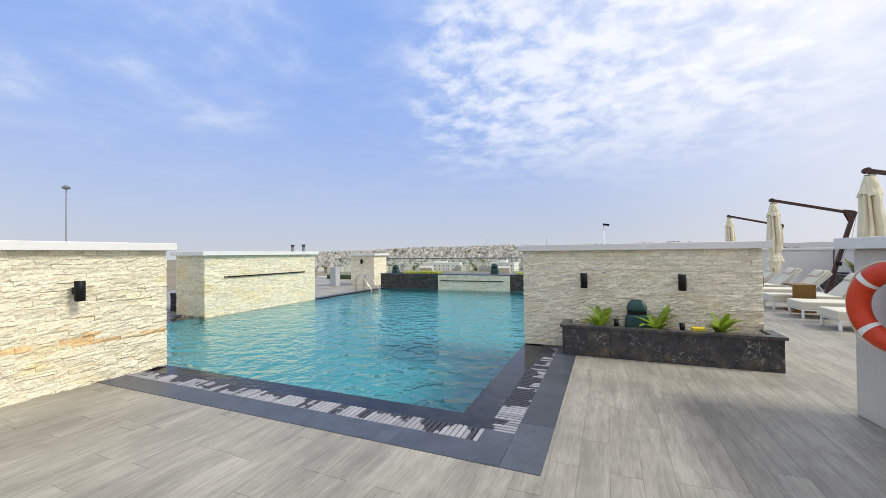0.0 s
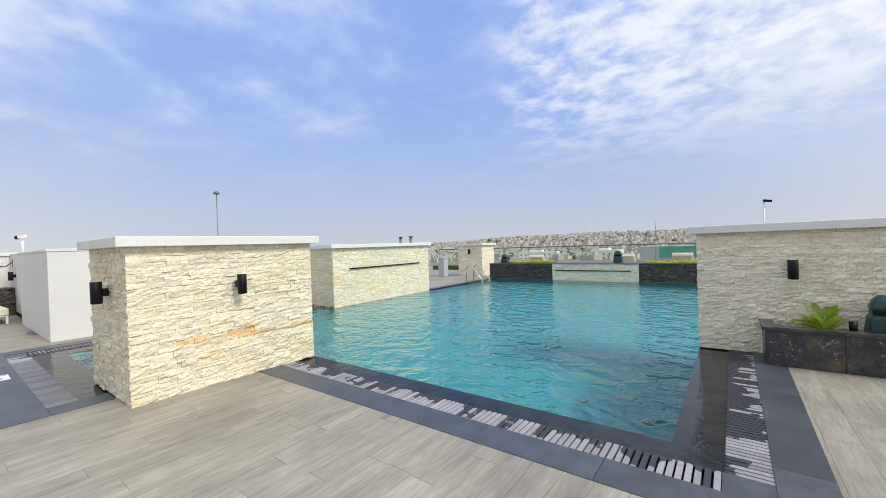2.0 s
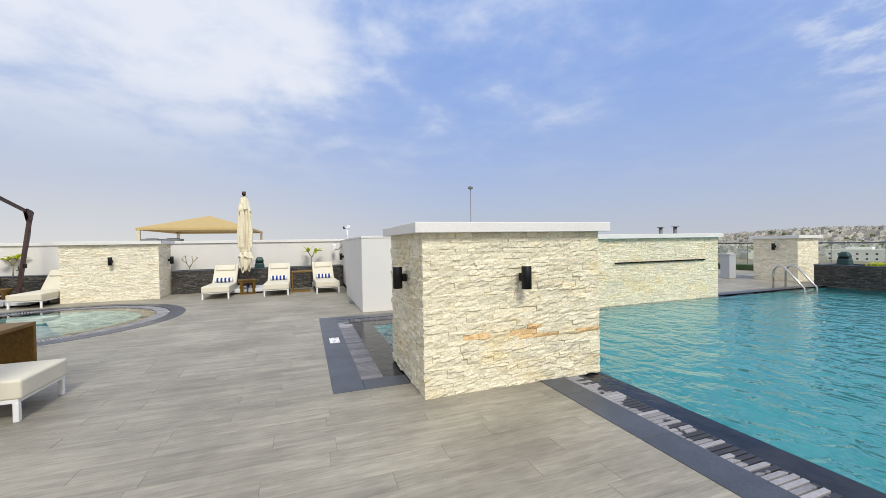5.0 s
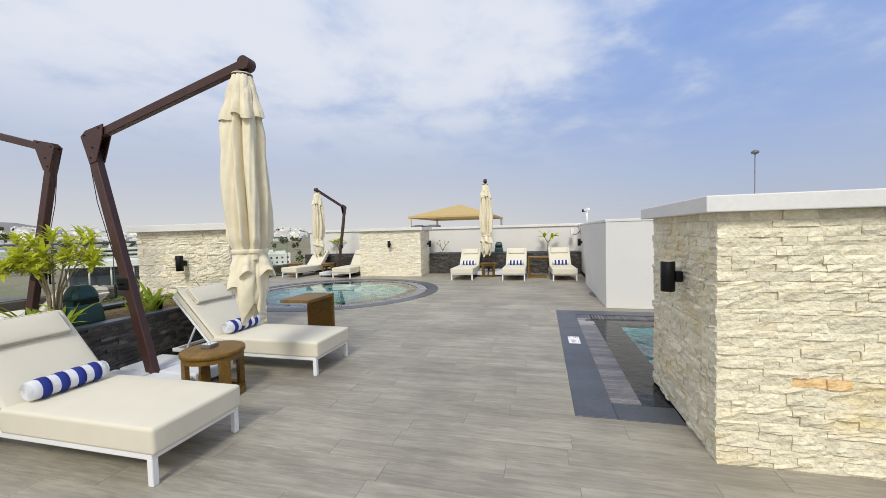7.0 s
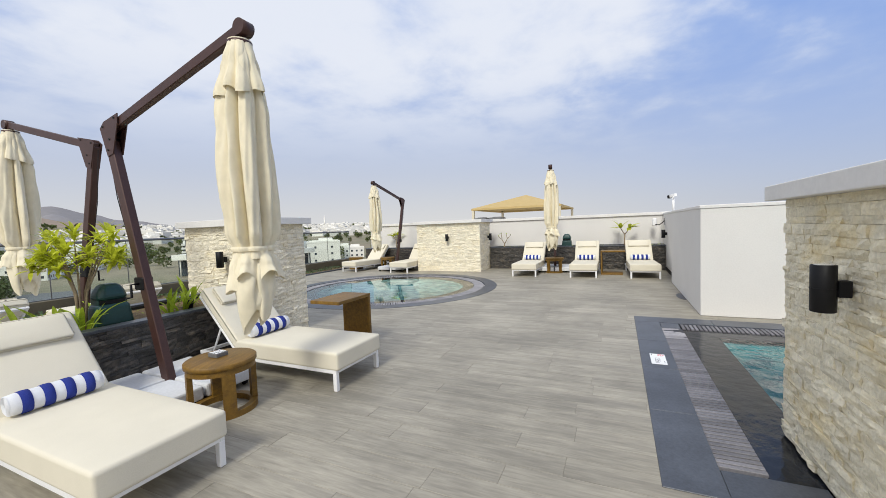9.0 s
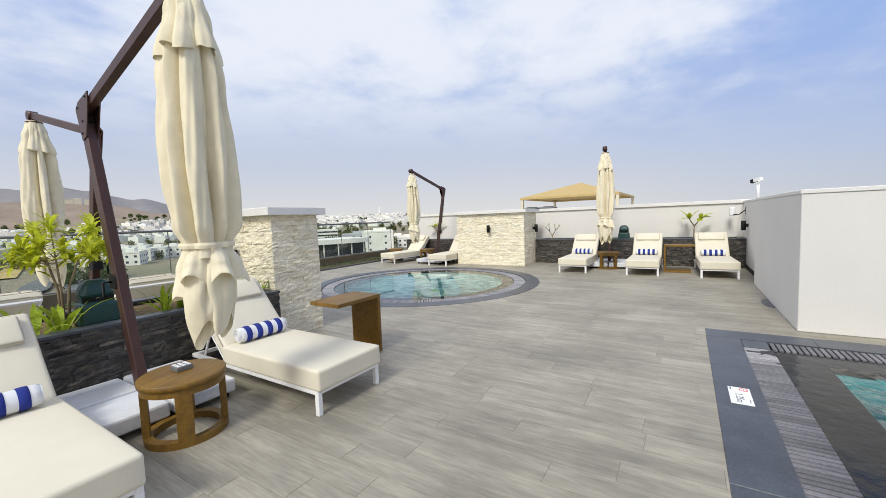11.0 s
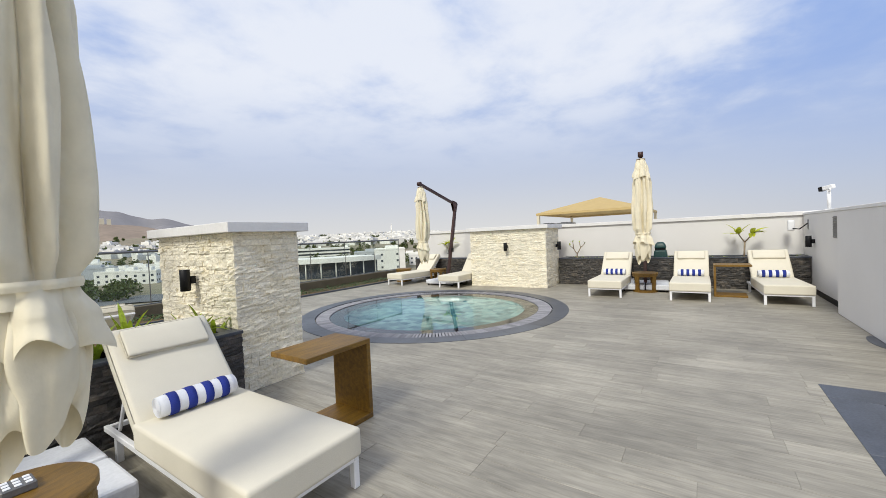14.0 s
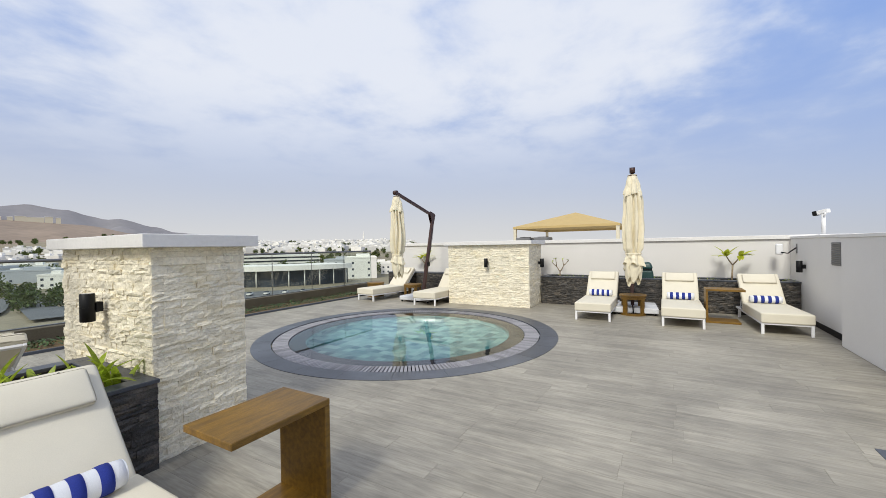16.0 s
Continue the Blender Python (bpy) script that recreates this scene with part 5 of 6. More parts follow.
def railing(name, label, p, q, z0, z1, n):
    th = thing(name, pose(0, 0, 0), label, "railing", kind="structure")
    p, q = Vector((*p, 0)), Vector((*q, 0))
    d = (q - p) / n
    u = d.normalized()
    s = Vector((-u.y, u.x, 0)) * 0.006
    for i in range(n):
        a, b = p + d * i + u * 0.012, p + d * (i + 1) - u * 0.012
        bm = bmesh.new()
        vs = [bm.verts.new(c + Vector((0, 0, z))) for z in (z0, z1) for c in (a - s, b - s, b + s, a + s)]
        for f4 in ((0, 1, 2, 3), (4, 5, 6, 7), (0, 1, 5, 4), (1, 2, 6, 5), (2, 3, 7, 6), (3, 0, 4, 7)):
            bm.faces.new([vs[k] for k in f4])
        g = part("glass_pane", bm, GLASS, th, "clear glass balustrade pane")
        g.visible_shadow = False
        part("edge_strip", beam(a - u * 0.012 + Vector((0, 0, z0)), a - u * 0.012 + Vector((0, 0, z1)), 0.012, 0.016, (1, 0, 0), 0.0), RAIL, th)
    part("handrail", tube([p + Vector((0, 0, z1)), q + Vector((0, 0, z1))], 0.028, 10), RAIL, th, "round steel handrail")
    part("clamp_channel", beam(p + Vector((0, 0, z0 - 0.02)), q + Vector((0, 0, z0 - 0.02)), 0.06, 0.08), RAIL, th)
    return th


railing("glass_railing_south", "frameless glass balustrade with a steel handrail", (-17.4, -10.35), (-2.0, -10.35), 0.30, 1.46, 11)
railing("glass_railing_north", "frameless glass balustrade beyond the pool", (-16.0, 20.0), (4.0, 20.0), 0.10, 1.22, 13)
tagged(part("wall_railing_base", box(-17.4, 8.35, 19.9, 20.2, -0.3, 0.10, 0.01, 1), PAINT), "low pale upstand below the glass railing", "wall", kind="structure")
tagged(part("ground_cover", box(-16.0, -10.0, 19.2, 19.8, 0.0, 0.25, 0.02, 1), LEAF_DARK), "low clipped green hedge by the railing", "hedge", kind="stuff")

# ---------------------------------------------------------------- fixtures
lad = thing("pool_ladder", pose(-9.05, 13.55, 0), "stainless steel pool ladder with two hooped handrails", "ladder")
for y in (-0.28, 0.28):
    pts = [(-0.5, y, 0.0), (-0.5, y, 0.45)] + [(-0.5 + 0.19 * (1 - math.cos(a)), y, 0.45 + 0.19 * math.sin(a)) for a in (0.4, 0.8, 1.2, 1.57, 2.0)] + [(0.25, y, 0.05), (0.27, y, -0.9)]
    part("handrail", tube(pts, 0.026, 12), STEEL, lad, "bent steel tube")
for z in (-0.25, -0.5, -0.75):
    part("tread", box(0.22, 0.32, -0.27, 0.27, z, z + 0.03, 0.006, 1), STEEL, lad)

bol = thing("stone_post", pose(-12.0, 15.0, 0), "short pale grey post beside the far pillar", "post")
part("shaft", box(-0.17, 0.17, -0.17, 0.17, 0, 0.86, 0.01, 1), GREYW, bol)
part("cap", box(-0.19, 0.19, -0.19, 0.19, 0.86, 0.90, 0.006, 1), GREYW, bol)

cc = thing("security_camera", pose(-15.6, 1.69, 1.68) @ Matrix.Scale(0.88, 4), "white security camera on a short white post", "security camera")
part("post", tube([(0, 0, 0), (0, 0, 0.42)], 0.035, 14), WHITE_METAL, cc)
part("foot", box(-0.08, 0.08, -0.08, 0.08, 0.0, 0.015, 0.004, 1), WHITE_METAL, cc)
hd = part("housing", move(box(-0.045, 0.045, -0.10, 0.10, -0.04, 0.045, 0.012, 2), pose(0, 0, 0.47, 10, 0, -50)), WHITE_METAL, cc, "white camera housing")
part("lens_hood", move(box(-0.048, 0.048, -0.18, -0.098, -0.044, 0.05, 0.008, 1), pose(0, 0, 0.47, 10, 0, -50)), BLACK, hd)
part("arm", tube([(0, 0, 0.40), (0.08, 0, 0.40), (0.10, 0, 0.45)], 0.016, 8), WHITE_METAL, cc)

fl = thing("floodlight", pose(-16.9, 1.62, 1.42), "white wall floodlight on a curved bracket", "floodlight")
part("plate", box(-0.03, 0.03, -0.012, 0.0, -0.1, 0.1, 0.003, 1), VENT, fl)
part("bracket", tube([(0, -0.01, 0.02), (-0.03, -0.14, -0.10), (-0.08, -0.24, -0.08)], 0.012, 8), BLACK, fl)
part("head", box(-0.22, -0.08, -0.32, -0.2, -0.13, 0.1, 0.03, 3), WHITE_METAL, fl, "rounded white lamp head")

lv = thing("wall_louvre", pose(-14.72, 1.62, 1.36), "narrow grey louvre panel on the white wall", "louvre")
part("frame", box(-0.22, 0.22, -0.012, 0.0, -0.19, 0.19, 0.003, 1), VENT, lv)
for k in range(12):
    part("slat", move(box(-0.2, 0.2, -0.01, 0.0, -0.012, 0.012), pose(0, -0.014, -0.165 + 0.03 * k, 30)), VENT, lv)

th = thing("depth_sign", pose(-8.32, 0.725, 0.0065), "white pool-depth sign reading 1.35m on the coping", "sign")
part("plate", box(-0.165, 0.165, -0.072, 0.072, 0, 0.003), SIGN, th)
cur = bpy.data.curves.new("depth_text", "FONT")
cur.body, cur.size, cur.align_x, cur.align_y = "1.35m", 0.115, "CENTER", "CENTER"
tx = new("lettering", cur)
bpy.context.view_layer.update()
me = bpy.data.meshes.new_from_object(tx)
bpy.data.objects.remove(tx)
me.materials.append(BLACK)
txo = new("lettering", me)
txo.parent = th
txo.matrix_basis = pose(0.05, -0.01, 0.0034, 0, 0, 0) @ Matrix.Diagonal((0.62, 0.62, 1, 1))
part("red_mark", move(ring(0.022, 0.03, 0.003, 0.0036, seg=24), pose(-0.125, 0.03, 0)), RED, th)
part("print_bar", box(-0.14, -0.11, 0.027, 0.033, 0.003, 0.0037), RED, th)
part("print_bar", box(-0.155, -0.10, -0.06, -0.05, 0.003, 0.0036), VENT, th)
part("print_bar", box(0.06, 0.12, 0.05, 0.055, 0.003, 0.0036), VENT, th)

# lifebuoy on its pillar
lb = thing("lifebuoy", pose(2.05, 4.67, 0, 0, 0, RING_TURN) @ pose(-0.11, -0.66, 1.05, 0, 0, 20), "orange lifebuoy with white bands hung on the pillar", "lifebuoy")
bm = bmesh.new()
rows = []
for i in range(48):
    a = 2 * math.pi * i / 48
    c = Vector((0, 0.28 * math.cos(a), 0.28 * math.sin(a)))
    u = Vector((0, math.cos(a), math.sin(a)))
    rows.append([bm.verts.new(c + u * 0.08 * math.cos(b) + Vector((1, 0, 0)) * 0.06 * math.sin(b)) for b in (2 * math.pi * k / 20 for k in range(20))])
for i in range(48):
    p, q = rows[i], rows[(i + 1) % 48]
    for k in range(20):
        bm.faces.new((p[k], p[(k + 1) % 20], q[(k + 1) % 20], q[k])).smooth = True
part("ring", bm, ORANGE, lb, "orange moulded ring")
for t0 in (0.785, 2.356, 3.927, 5.498):
    bm = bmesh.new()
    rows = []
    for i in range(5):
        a = t0 - 0.075 + 0.15 * i / 4
        c, u = Vector((0, 0.28 * math.cos(a), 0.28 * math.sin(a))), Vector((0, math.cos(a), math.sin(a)))
        rows.append([bm.verts.new(c + u * 0.084 * math.cos(b) + Vector((1, 0, 0)) * 0.064 * math.sin(b)) for b in (2 * math.pi * k / 20 for k in range(20))])
    for p, q in zip(rows, rows[1:]):
        for k in range(20):
            bm.faces.new((p[k], p[(k + 1) % 20], q[(k + 1) % 20], q[k])).smooth = True
    part("reflective_band", bm, REFLECT, lb, "white reflective band")
pts = []
for i in range(49):
    a = 2 * math.pi * i / 48
    r = 0.378 - 0.018 * abs(math.cos(2 * (a)))
    pts.append((-0.01, r * math.cos(a), r * math.sin(a)))
part("grab_line", tube(pts, 0.007, 6), ROPE, lb, "cream grab rope")
part("hook", box(0.0, 0.16, -0.02, 0.02, 0.27, 0.31, 0.004, 1), STEEL, lb)

# tan canopy on the roof beyond the parapet
cp = thing("shade_canopy", pose(-31.0, -5.5, -1.0), "tan fabric shade canopy on cream posts", "canopy")
bm = bmesh.new()
ap = bm.verts.new((0, 0, 4.55))
ev = [bm.verts.new((sx * 3.6, sy * 2.8, 3.62)) for sx, sy in ((-1, -1), (1, -1), (1, 1), (-1, 1))]
el = [bm.verts.new((sx * 3.6, sy * 2.8, 3.50)) for sx, sy in ((-1, -1), (1, -1), (1, 1), (-1, 1))]
for k in range(4):
    bm.faces.new((ev[k], ev[(k + 1) % 4], ap))
    bm.faces.new((el[k], el[(k + 1) % 4], ev[(k + 1) % 4], ev[k]))
part("fabric_roof", bm, TAN, cp, "stretched tan fabric roof")
for sx in (-3.5, 3.5):
    for sy in (-2.7, 2.7):
        part("post", box(sx - 0.08, sx + 0.08, sy - 0.08, sy + 0.08, -0.5, 3.55, 0.01, 1), CREAM_POST, cp)
tagged(part("neighbour_roof", box(-44, -17.9, -12, 12, -22, -1.5, 0.02, 1), PAINT), "flat grey neighbouring roof beyond the parapet", "roof", kind="structure")
for k, (x, y) in enumerate(((-27.5, -7.6), (-27.5, -6.6))):
    rb = thing("rooftop_unit", pose(x, y, -1.5), "small dark rooftop cooling unit", "cooling unit", "dark rooftop units")
    part("casing", box(-0.5, 0.5, -0.4, 0.4, 0, 3.5, 0.03, 1), VENT, rb)
    part("fan_grille", move(ring(0.2, 0.3, 0, 0.03, seg=24), pose(0, 0, 3.5)), BLACK, rb)
for k, (x, y) in enumerate(((-16.58, 17.0), (-15.78, 17.0))):
    ch = thing("roof_vent", pose(x, y, 0), "grey rooftop vent pipe with a flat cowl", "vent pipe", "grey rooftop vents")
    part("pipe", tube([(0, 0, 0), (0, 0, 2.06)], 0.085, 14), VENT, ch)
    part("cowl", tube([(0, 0, 2.06), (0, 0, 2.085)], 0.17, 14), VENT, ch)

pl = thing("mast_pole", pose(-25.08, 10.47, -1.5), "slim grey pole with a small lamp head", "pole")
part("pole", tube([(0, 0, 0), (0, 0, 6.5)], [0.035, 0.022], 8), VENT, pl)
part("lamp_head", move(revolve([(0.03, 0.0), (0.16, 0.06), (0.17, 0.14), (0.05, 0.22)], 12), pose(0, 0, 6.42)), VENT, pl, "grey lamp head")
p2 = thing("floodlight_pole", pose(-0.10, 15.55, 0.55), "slim white pole with a dark floodlight head", "pole")
part("pole", tube([(0, 0, 0), (0, 0, 1.93)], 0.022, 8), WHITE_METAL, p2)
part("lamp_head", move(box(-0.08, 0.14, -0.05, 0.05, -0.03, 0.04, 0.01, 1), pose(0.06, 0, 1.95, 0, 10, 0)), BLACK, p2, "small black lamp head")

# thin dark half-round patch on the deck, at the foot of the white wall
hd2 = [(-12.25 + 0.34 * math.cos(a), 1.478 - 0.12 * math.sin(a)) for a in (math.pi * k / 16 for k in range(17))]
tagged(part("floor_outlet", prism(hd2, -0.01, 0.005), GRANITE), "flat dark half-round patch on the floor against the white wall", "drain cover")


# ---------------------------------------------------------------- town and hills
TERRAIN = mat("dry_ground", (0.24, 0.205, 0.14), 0.95, var=0.25, scale=0.02, fine=0.3, bump=0.0, second=(0.15, 0.16, 0.085), amount=0.8)
HILL = mat("bare_hill", (0.27, 0.21, 0.16), 0.95, var=0.16, scale=0.012, fine=0.06, bump=0.0, second=(0.23, 0.18, 0.14), amount=0.7)
# the haze over the far ranges is put into this grey base colour
MOUNTAIN = mat("haze_coloured_mountain", (0.23, 0.22, 0.225), 0.95, var=0.08, scale=0.006, fine=0.03, bump=0.0)
TOWN_W = mat("white_town_wall", (0.74, 0.725, 0.68), 0.9, var=0.10, scale=0.1, bump=0.0, island=0.2)
TOWN = mat("town_wall", (0.47, 0.45, 0.41), 0.9, var=0.12, scale=0.1, bump=0.0, island=0.28)
HOUSE = mat("white_house", (0.82, 0.80, 0.74), 0.85, var=0.06, scale=0.3, bump=0.0)
PANE = mat("dark_window", (0.05, 0.06, 0.075), 0.15, var=0.3, scale=0.2, bump=0.0)
ASPHALT = mat("asphalt", (0.13, 0.135, 0.14), 0.9, var=0.15, scale=0.1, bump=0.0)
DIRT = mat("yellow_dirt", (0.46, 0.33, 0.12), 0.95, var=0.3, scale=0.08, fine=0.6, bump=0.0)
TREE = mat("town_tree", (0.165, 0.205, 0.07), 0.9, var=0.4, scale=0.1, bump=0.0, island=0.45)
NET = mat("green_netting", (0.10, 0.36, 0.26), 0.9, var=0.1, scale=0.2, bump=0.0)


def at(az, d):
    return d * math.cos(radians(az)), d * math.sin(radians(az))


def ease(a, b, v):
    t = min(max((v - a) / (b - a), 0), 1)
    return t * t * (3 - 2 * t)


def rise(az, d):
    """How high the land lies in the direction az, at the distance d."""
    az = (az + 180) % 360 - 180
    z = -18.0
    north = ease(60, 85, az) * ease(165, 125, az)
    z += north * (ease(420, 1300, d) * 20 + ease(700, 1500, d) * 20 * ease(140, 105, az))
    south = ease(-90, -115, az) * ease(-175, -140, az)
    z += south * ease(380, 1250, d) * 34
    z += ease(-128, -108, az) * ease(-60, -85, az) * ease(700, 1250, d) * 24
    x, y = at(az, d)
    return z + ease(150, 500, d) * 4 * noise.noise(Vector((x / 220, y / 220, 2)))


bm = bmesh.new()
rings = []
dist = [2, 60, 110, 160, 220, 300, 380, 460, 560, 680, 800, 950, 1100, 1300, 1500, 2000, 3000, 4500]
for d in dist:
    row = []
    for k in range(144):
        az = k * 2.5
        x, y = at(az, d)
        row.append(bm.verts.new((x, y, rise(az, min(d, 1500)) - (d - 1500 if d > 1500 else 0) * 0.012)))
    rings.append(row)
for a, b in zip(rings, rings[1:]):
    for k in range(144):
        bm.faces.new((a[k], b[k], b[(k + 1) % 144], a[(k + 1) % 144])).smooth = True
bm.faces.new(rings[0])
tagged(part("ground", bm, TERRAIN), "dry sandy town ground far below the roof", "ground", kind="structure")
tagged(part("building_body", box(-17.75, 9.0, -10.55, 26.0, -18.5, -1.6), PAINT), "pale hotel building under the roof deck", "building", kind="structure")


def ridge(name, label, d, az0, az1, heights, material, seed, rough, foot):
    """A range of hills: heights in degrees above the eye, evenly from az0 to az1."""
    n, m = 150, 7
    bm = bmesh.new()
    rows = []
    for i in range(n + 1):
        t = i / n
        az = az0 + (az1 - az0) * t
        f = t * (len(heights) - 1)
        j = min(int(f), len(heights) - 2)
        u = ease(0, 1, f - j)
        el = heights[j] * (1 - u) + heights[j + 1] * u
        col_v = []
        for k in range(m + 1):
            s = k / m
            dd = d * (1 - 0.35 * (1 - s))
            top_z = 1.5 + d * math.tan(radians(el))
            x, y = at(az, dd)
            wob = rough * (noise.noise(Vector((x / 260, y / 260, seed))) + 0.5 * noise.noise(Vector((x / 90, y / 90, seed)))) * (0.3 + 0.7 * math.sin(math.pi * min(s, 0.9)))
            col_v.append(bm.verts.new((x, y, foot + (top_z - foot) * s ** 1.3 + wob)))
        rows.append(col_v)
    for a, b in zip(rows, rows[1:]):
        for k in range(m):
            bm.faces.new((a[k], a[k + 1], b[k + 1], b[k])).smooth = True
    return tagged(part(name, bm, material), label, "hills", kind="structure")


ridge("backdrop_mountains", "hazy grey mountain range on the horizon", 3200, -70, -150, (3.0, 3.6, 4.0, 4.5, 4.5, 4.9, 3.6, 2.0, 0.7, 0.0, -0.2, -0.3, -0.3), MOUNTAIN, 3, 75, -18)
ridge("backdrop_hill", "bare brown hillside behind the town", 1500, -70, -125, (2.2, 2.9, 3.2, 3.4, 3.35, 3.15, 2.8, 2.1, 1.1, 0.0), HILL, 5, 26, -10)
ridge("backdrop_north_hills", "low hazy hills behind the northern town", 2600, 140, 55, (-0.3, -0.1, 0.3, 0.75, 0.6, 0.7, 0.9, 0.7, 0.6), MOUNTAIN, 8, 12, -18)


def town(name, label, az0, az1, d0, d1, count, seed, size=(7, 15), tall=(5, 11), material=TOWN):
    """Countless small far houses, each with a roof box, as one stuff."""
    rng = random.Random(seed)
    verts, faces = [], []

    def block(x, y, z, w, l, h, c, s):
        o = len(verts)
        for dz in (0, h):
            for px, py in ((-w, -l), (w, -l), (w, l), (-w, l)):
                verts.append((x + px * c - py * s, y + px * s + py * c, z + dz))
        faces.extend([(o + 4, o + 5, o + 6, o + 7)] + [(o + i, o + (i + 1) % 4, o + 4 + (i + 1) % 4, o + 4 + i) for i in range(4)])

    for k in range(count):
        az = rng.uniform(az0, az1)
        d = d0 + (d1 - d0) * rng.random() ** 0.8
        x, y = at(az, d)
        a = rng.choice((-0.5, -0.5, 0.35, -0.8)) + rng.uniform(-0.1, 0.1)
        c, s = math.cos(a), math.sin(a)
        w, l, h = rng.uniform(*size) / 2, rng.uniform(*size) / 2, rng.uniform(*tall)
        z = rise(az, d) - 1
        block(x, y, z, w, l, h + 1, c, s)
        block(x + w * 0.3 * c, y + w * 0.3 * s, z + h + 1, w * 0.35, l * 0.35, rng.uniform(1.2, 3), c, s)
        if rng.random() < 0.5:
            block(x - w * c, y - w * s, z, w * 0.6, l * 0.8, h * 0.6, c, s)
    me = bpy.data.meshes.new(name)
    me.from_pydata(verts, [], faces)
    me.materials.append(material)
    return tagged(new(name, me), label, "town", kind="stuff")


town("town_houses", "pale flat-roofed houses of the northern town", 84, 138, 400, 1400, 1900, 1, (5, 12), (3, 6.5))
town("town_houses", "pale flat-roofed houses beyond the eastern parapet", 55, 84, 500, 1500, 300, 2)
town("town_houses", "white flat-roofed houses of the southern town", -146, -118, 700, 1400, 620, 3, (9, 22), (5, 10), TOWN_W)
town("town_houses", "white flat-roofed houses below the brown hill", -118, -96, 560, 1000, 150, 4, (9, 20), (5, 9), TOWN_W)
for k, (az, w, h) in enumerate(((-105.6, 10, 5), (-104.9, 16, 7), (-103.9, 34, 5), (-102.9, 20, 7), (-102.2, 10, 5), (-101.5, 7, 4))):
    x, y = at(az, 1500)
    hb = thing("hilltop_building", pose(x, y, 78, 0, 0, az + 90), "long cream building on the brown hill's crest", "building", "cream buildings on the hill")
    part("wall", box(-w / 2, w / 2, -6, 6, 0, 14 + h), CREAM_POST, hb)
    part("parapet", box(-w / 2 - 0.4, w / 2 + 0.4, -6.4, 6.4, 14 + h, 15 + h), HOUSE, hb)


def grove(name, label, az0, az1, d0, d1, count, seed, size=(1.6, 3.6)):
    """Far trees and bushes: crowns of many small leaf clumps over short trunks."""
    rng = random.Random(seed)
    verts, faces = [], []
    for k in range(count):
        az, d = rng.uniform(az0, az1), rng.uniform(d0, d1)
        x, y = at(az, d)
        z, r = rise(az, d), rng.uniform(*size)
        leaf = 0.16 * r + 0.0006 * d
        for j in range(90):
            v = Vector((rng.gauss(0, 1), rng.gauss(0, 1), rng.gauss(0, 0.8)))
            v = v.normalized() * r * rng.uniform(0.35, 1.0)
            c = Vector((x, y, z + r * 1.0)) + v
            u = Vector((rng.uniform(-1, 1), rng.uniform(-1, 1), rng.uniform(-1, 1))).normalized() * leaf
            w2 = u.orthogonal().normalized() * leaf
            o = len(verts)
            verts += [c - u, c - w2, c + u, c + w2]
            faces.append((o, o + 1, o + 2, o + 3))
    me = bpy.data.meshes.new(name)
    me.from_pydata(verts, [], faces)
    me.materials.append(TREE)
    return tagged(new(name, me), label, "trees", kind="stuff")


grove("town_trees", "dark green trees among the southern houses", -146, -96, 300, 1200, 420, 11, (2.5, 5.5))
grove("town_trees", "dark green trees among the northern houses", 86, 136, 420, 1300, 380, 12, (1.6, 3.4))
grove("roadside_bushes", "dense green bushes by the road below", -109.0, -103.5, 190, 245, 30, 13, (2.0, 3.6))
grove("roadside_bushes", "olive green bushes by the boundary wall", -103.4, -100.4, 470, 540, 22, 15, (3.0, 5.5))
grove("roadside_bushes", "scattered green bushes on the dry plot", -104.6, -102.4, 245, 300, 9, 14, (2.0, 3.6))


def windowed(parent, w, l, h, floors, cols, z0=1.2, win=(1.3, 1.3)):
    """Windows on all four sides, each a pane set in the wall with a sill."""
    step = (h - 0.6) / floors
    for f in range(floors):
        z = z0 + f * step
        for side, half, depth in ((0, w, l), (90, l, w), (180, w, l), (270, l, w)):
            n = max(1, round(cols * half / w))
            for c in range(n):
                u = (c + 0.5) / n * 2 * half - half
                m = pose(0, 0, 0, 0, 0, side) @ Matrix.Translation((u, -depth, z))
                pn = part("window", move(box(-win[0] / 2, win[0] / 2, -0.03, 0.1, 0, win[1]), m), PANE, parent)
                pn["label"] = "dark window pane"


def make_house(az, d, turn, w, l, h, floors, cols, label, seed, material=None):
    rng = random.Random(seed)
    x, y = at(az, d)
    th = thing("house", pose(x, y, rise(az, d), 0, 0, turn), label, "house", "white houses below the roof")
    m = material or HOUSE
    part("wall", box(-w, w, -l, l, -2, h, 0.05, 1), m, th)
    par = box(-w - 0.15, w + 0.15, -l - 0.15, -l + 0.15, h - 0.1, h + 0.9)
    box(-w - 0.15, w + 0.15, l - 0.15, l + 0.15, h - 0.1, h + 0.9, bm=par)
    box(-w - 0.15, -w + 0.15, -l + 0.15, l - 0.15, h - 0.1, h + 0.9, bm=par)
    box(w - 0.15, w + 0.15, -l + 0.15, l - 0.15, h - 0.1, h + 0.9, bm=par)
    part("parapet", par, m, th)
    part("roof_room", box(-w * 0.5, w * 0.2, -l * 0.3, l * 0.6, h, h + 2.6, 0.05, 1), m, th)
    windowed(th, w, l, h, floors, cols)
    return th


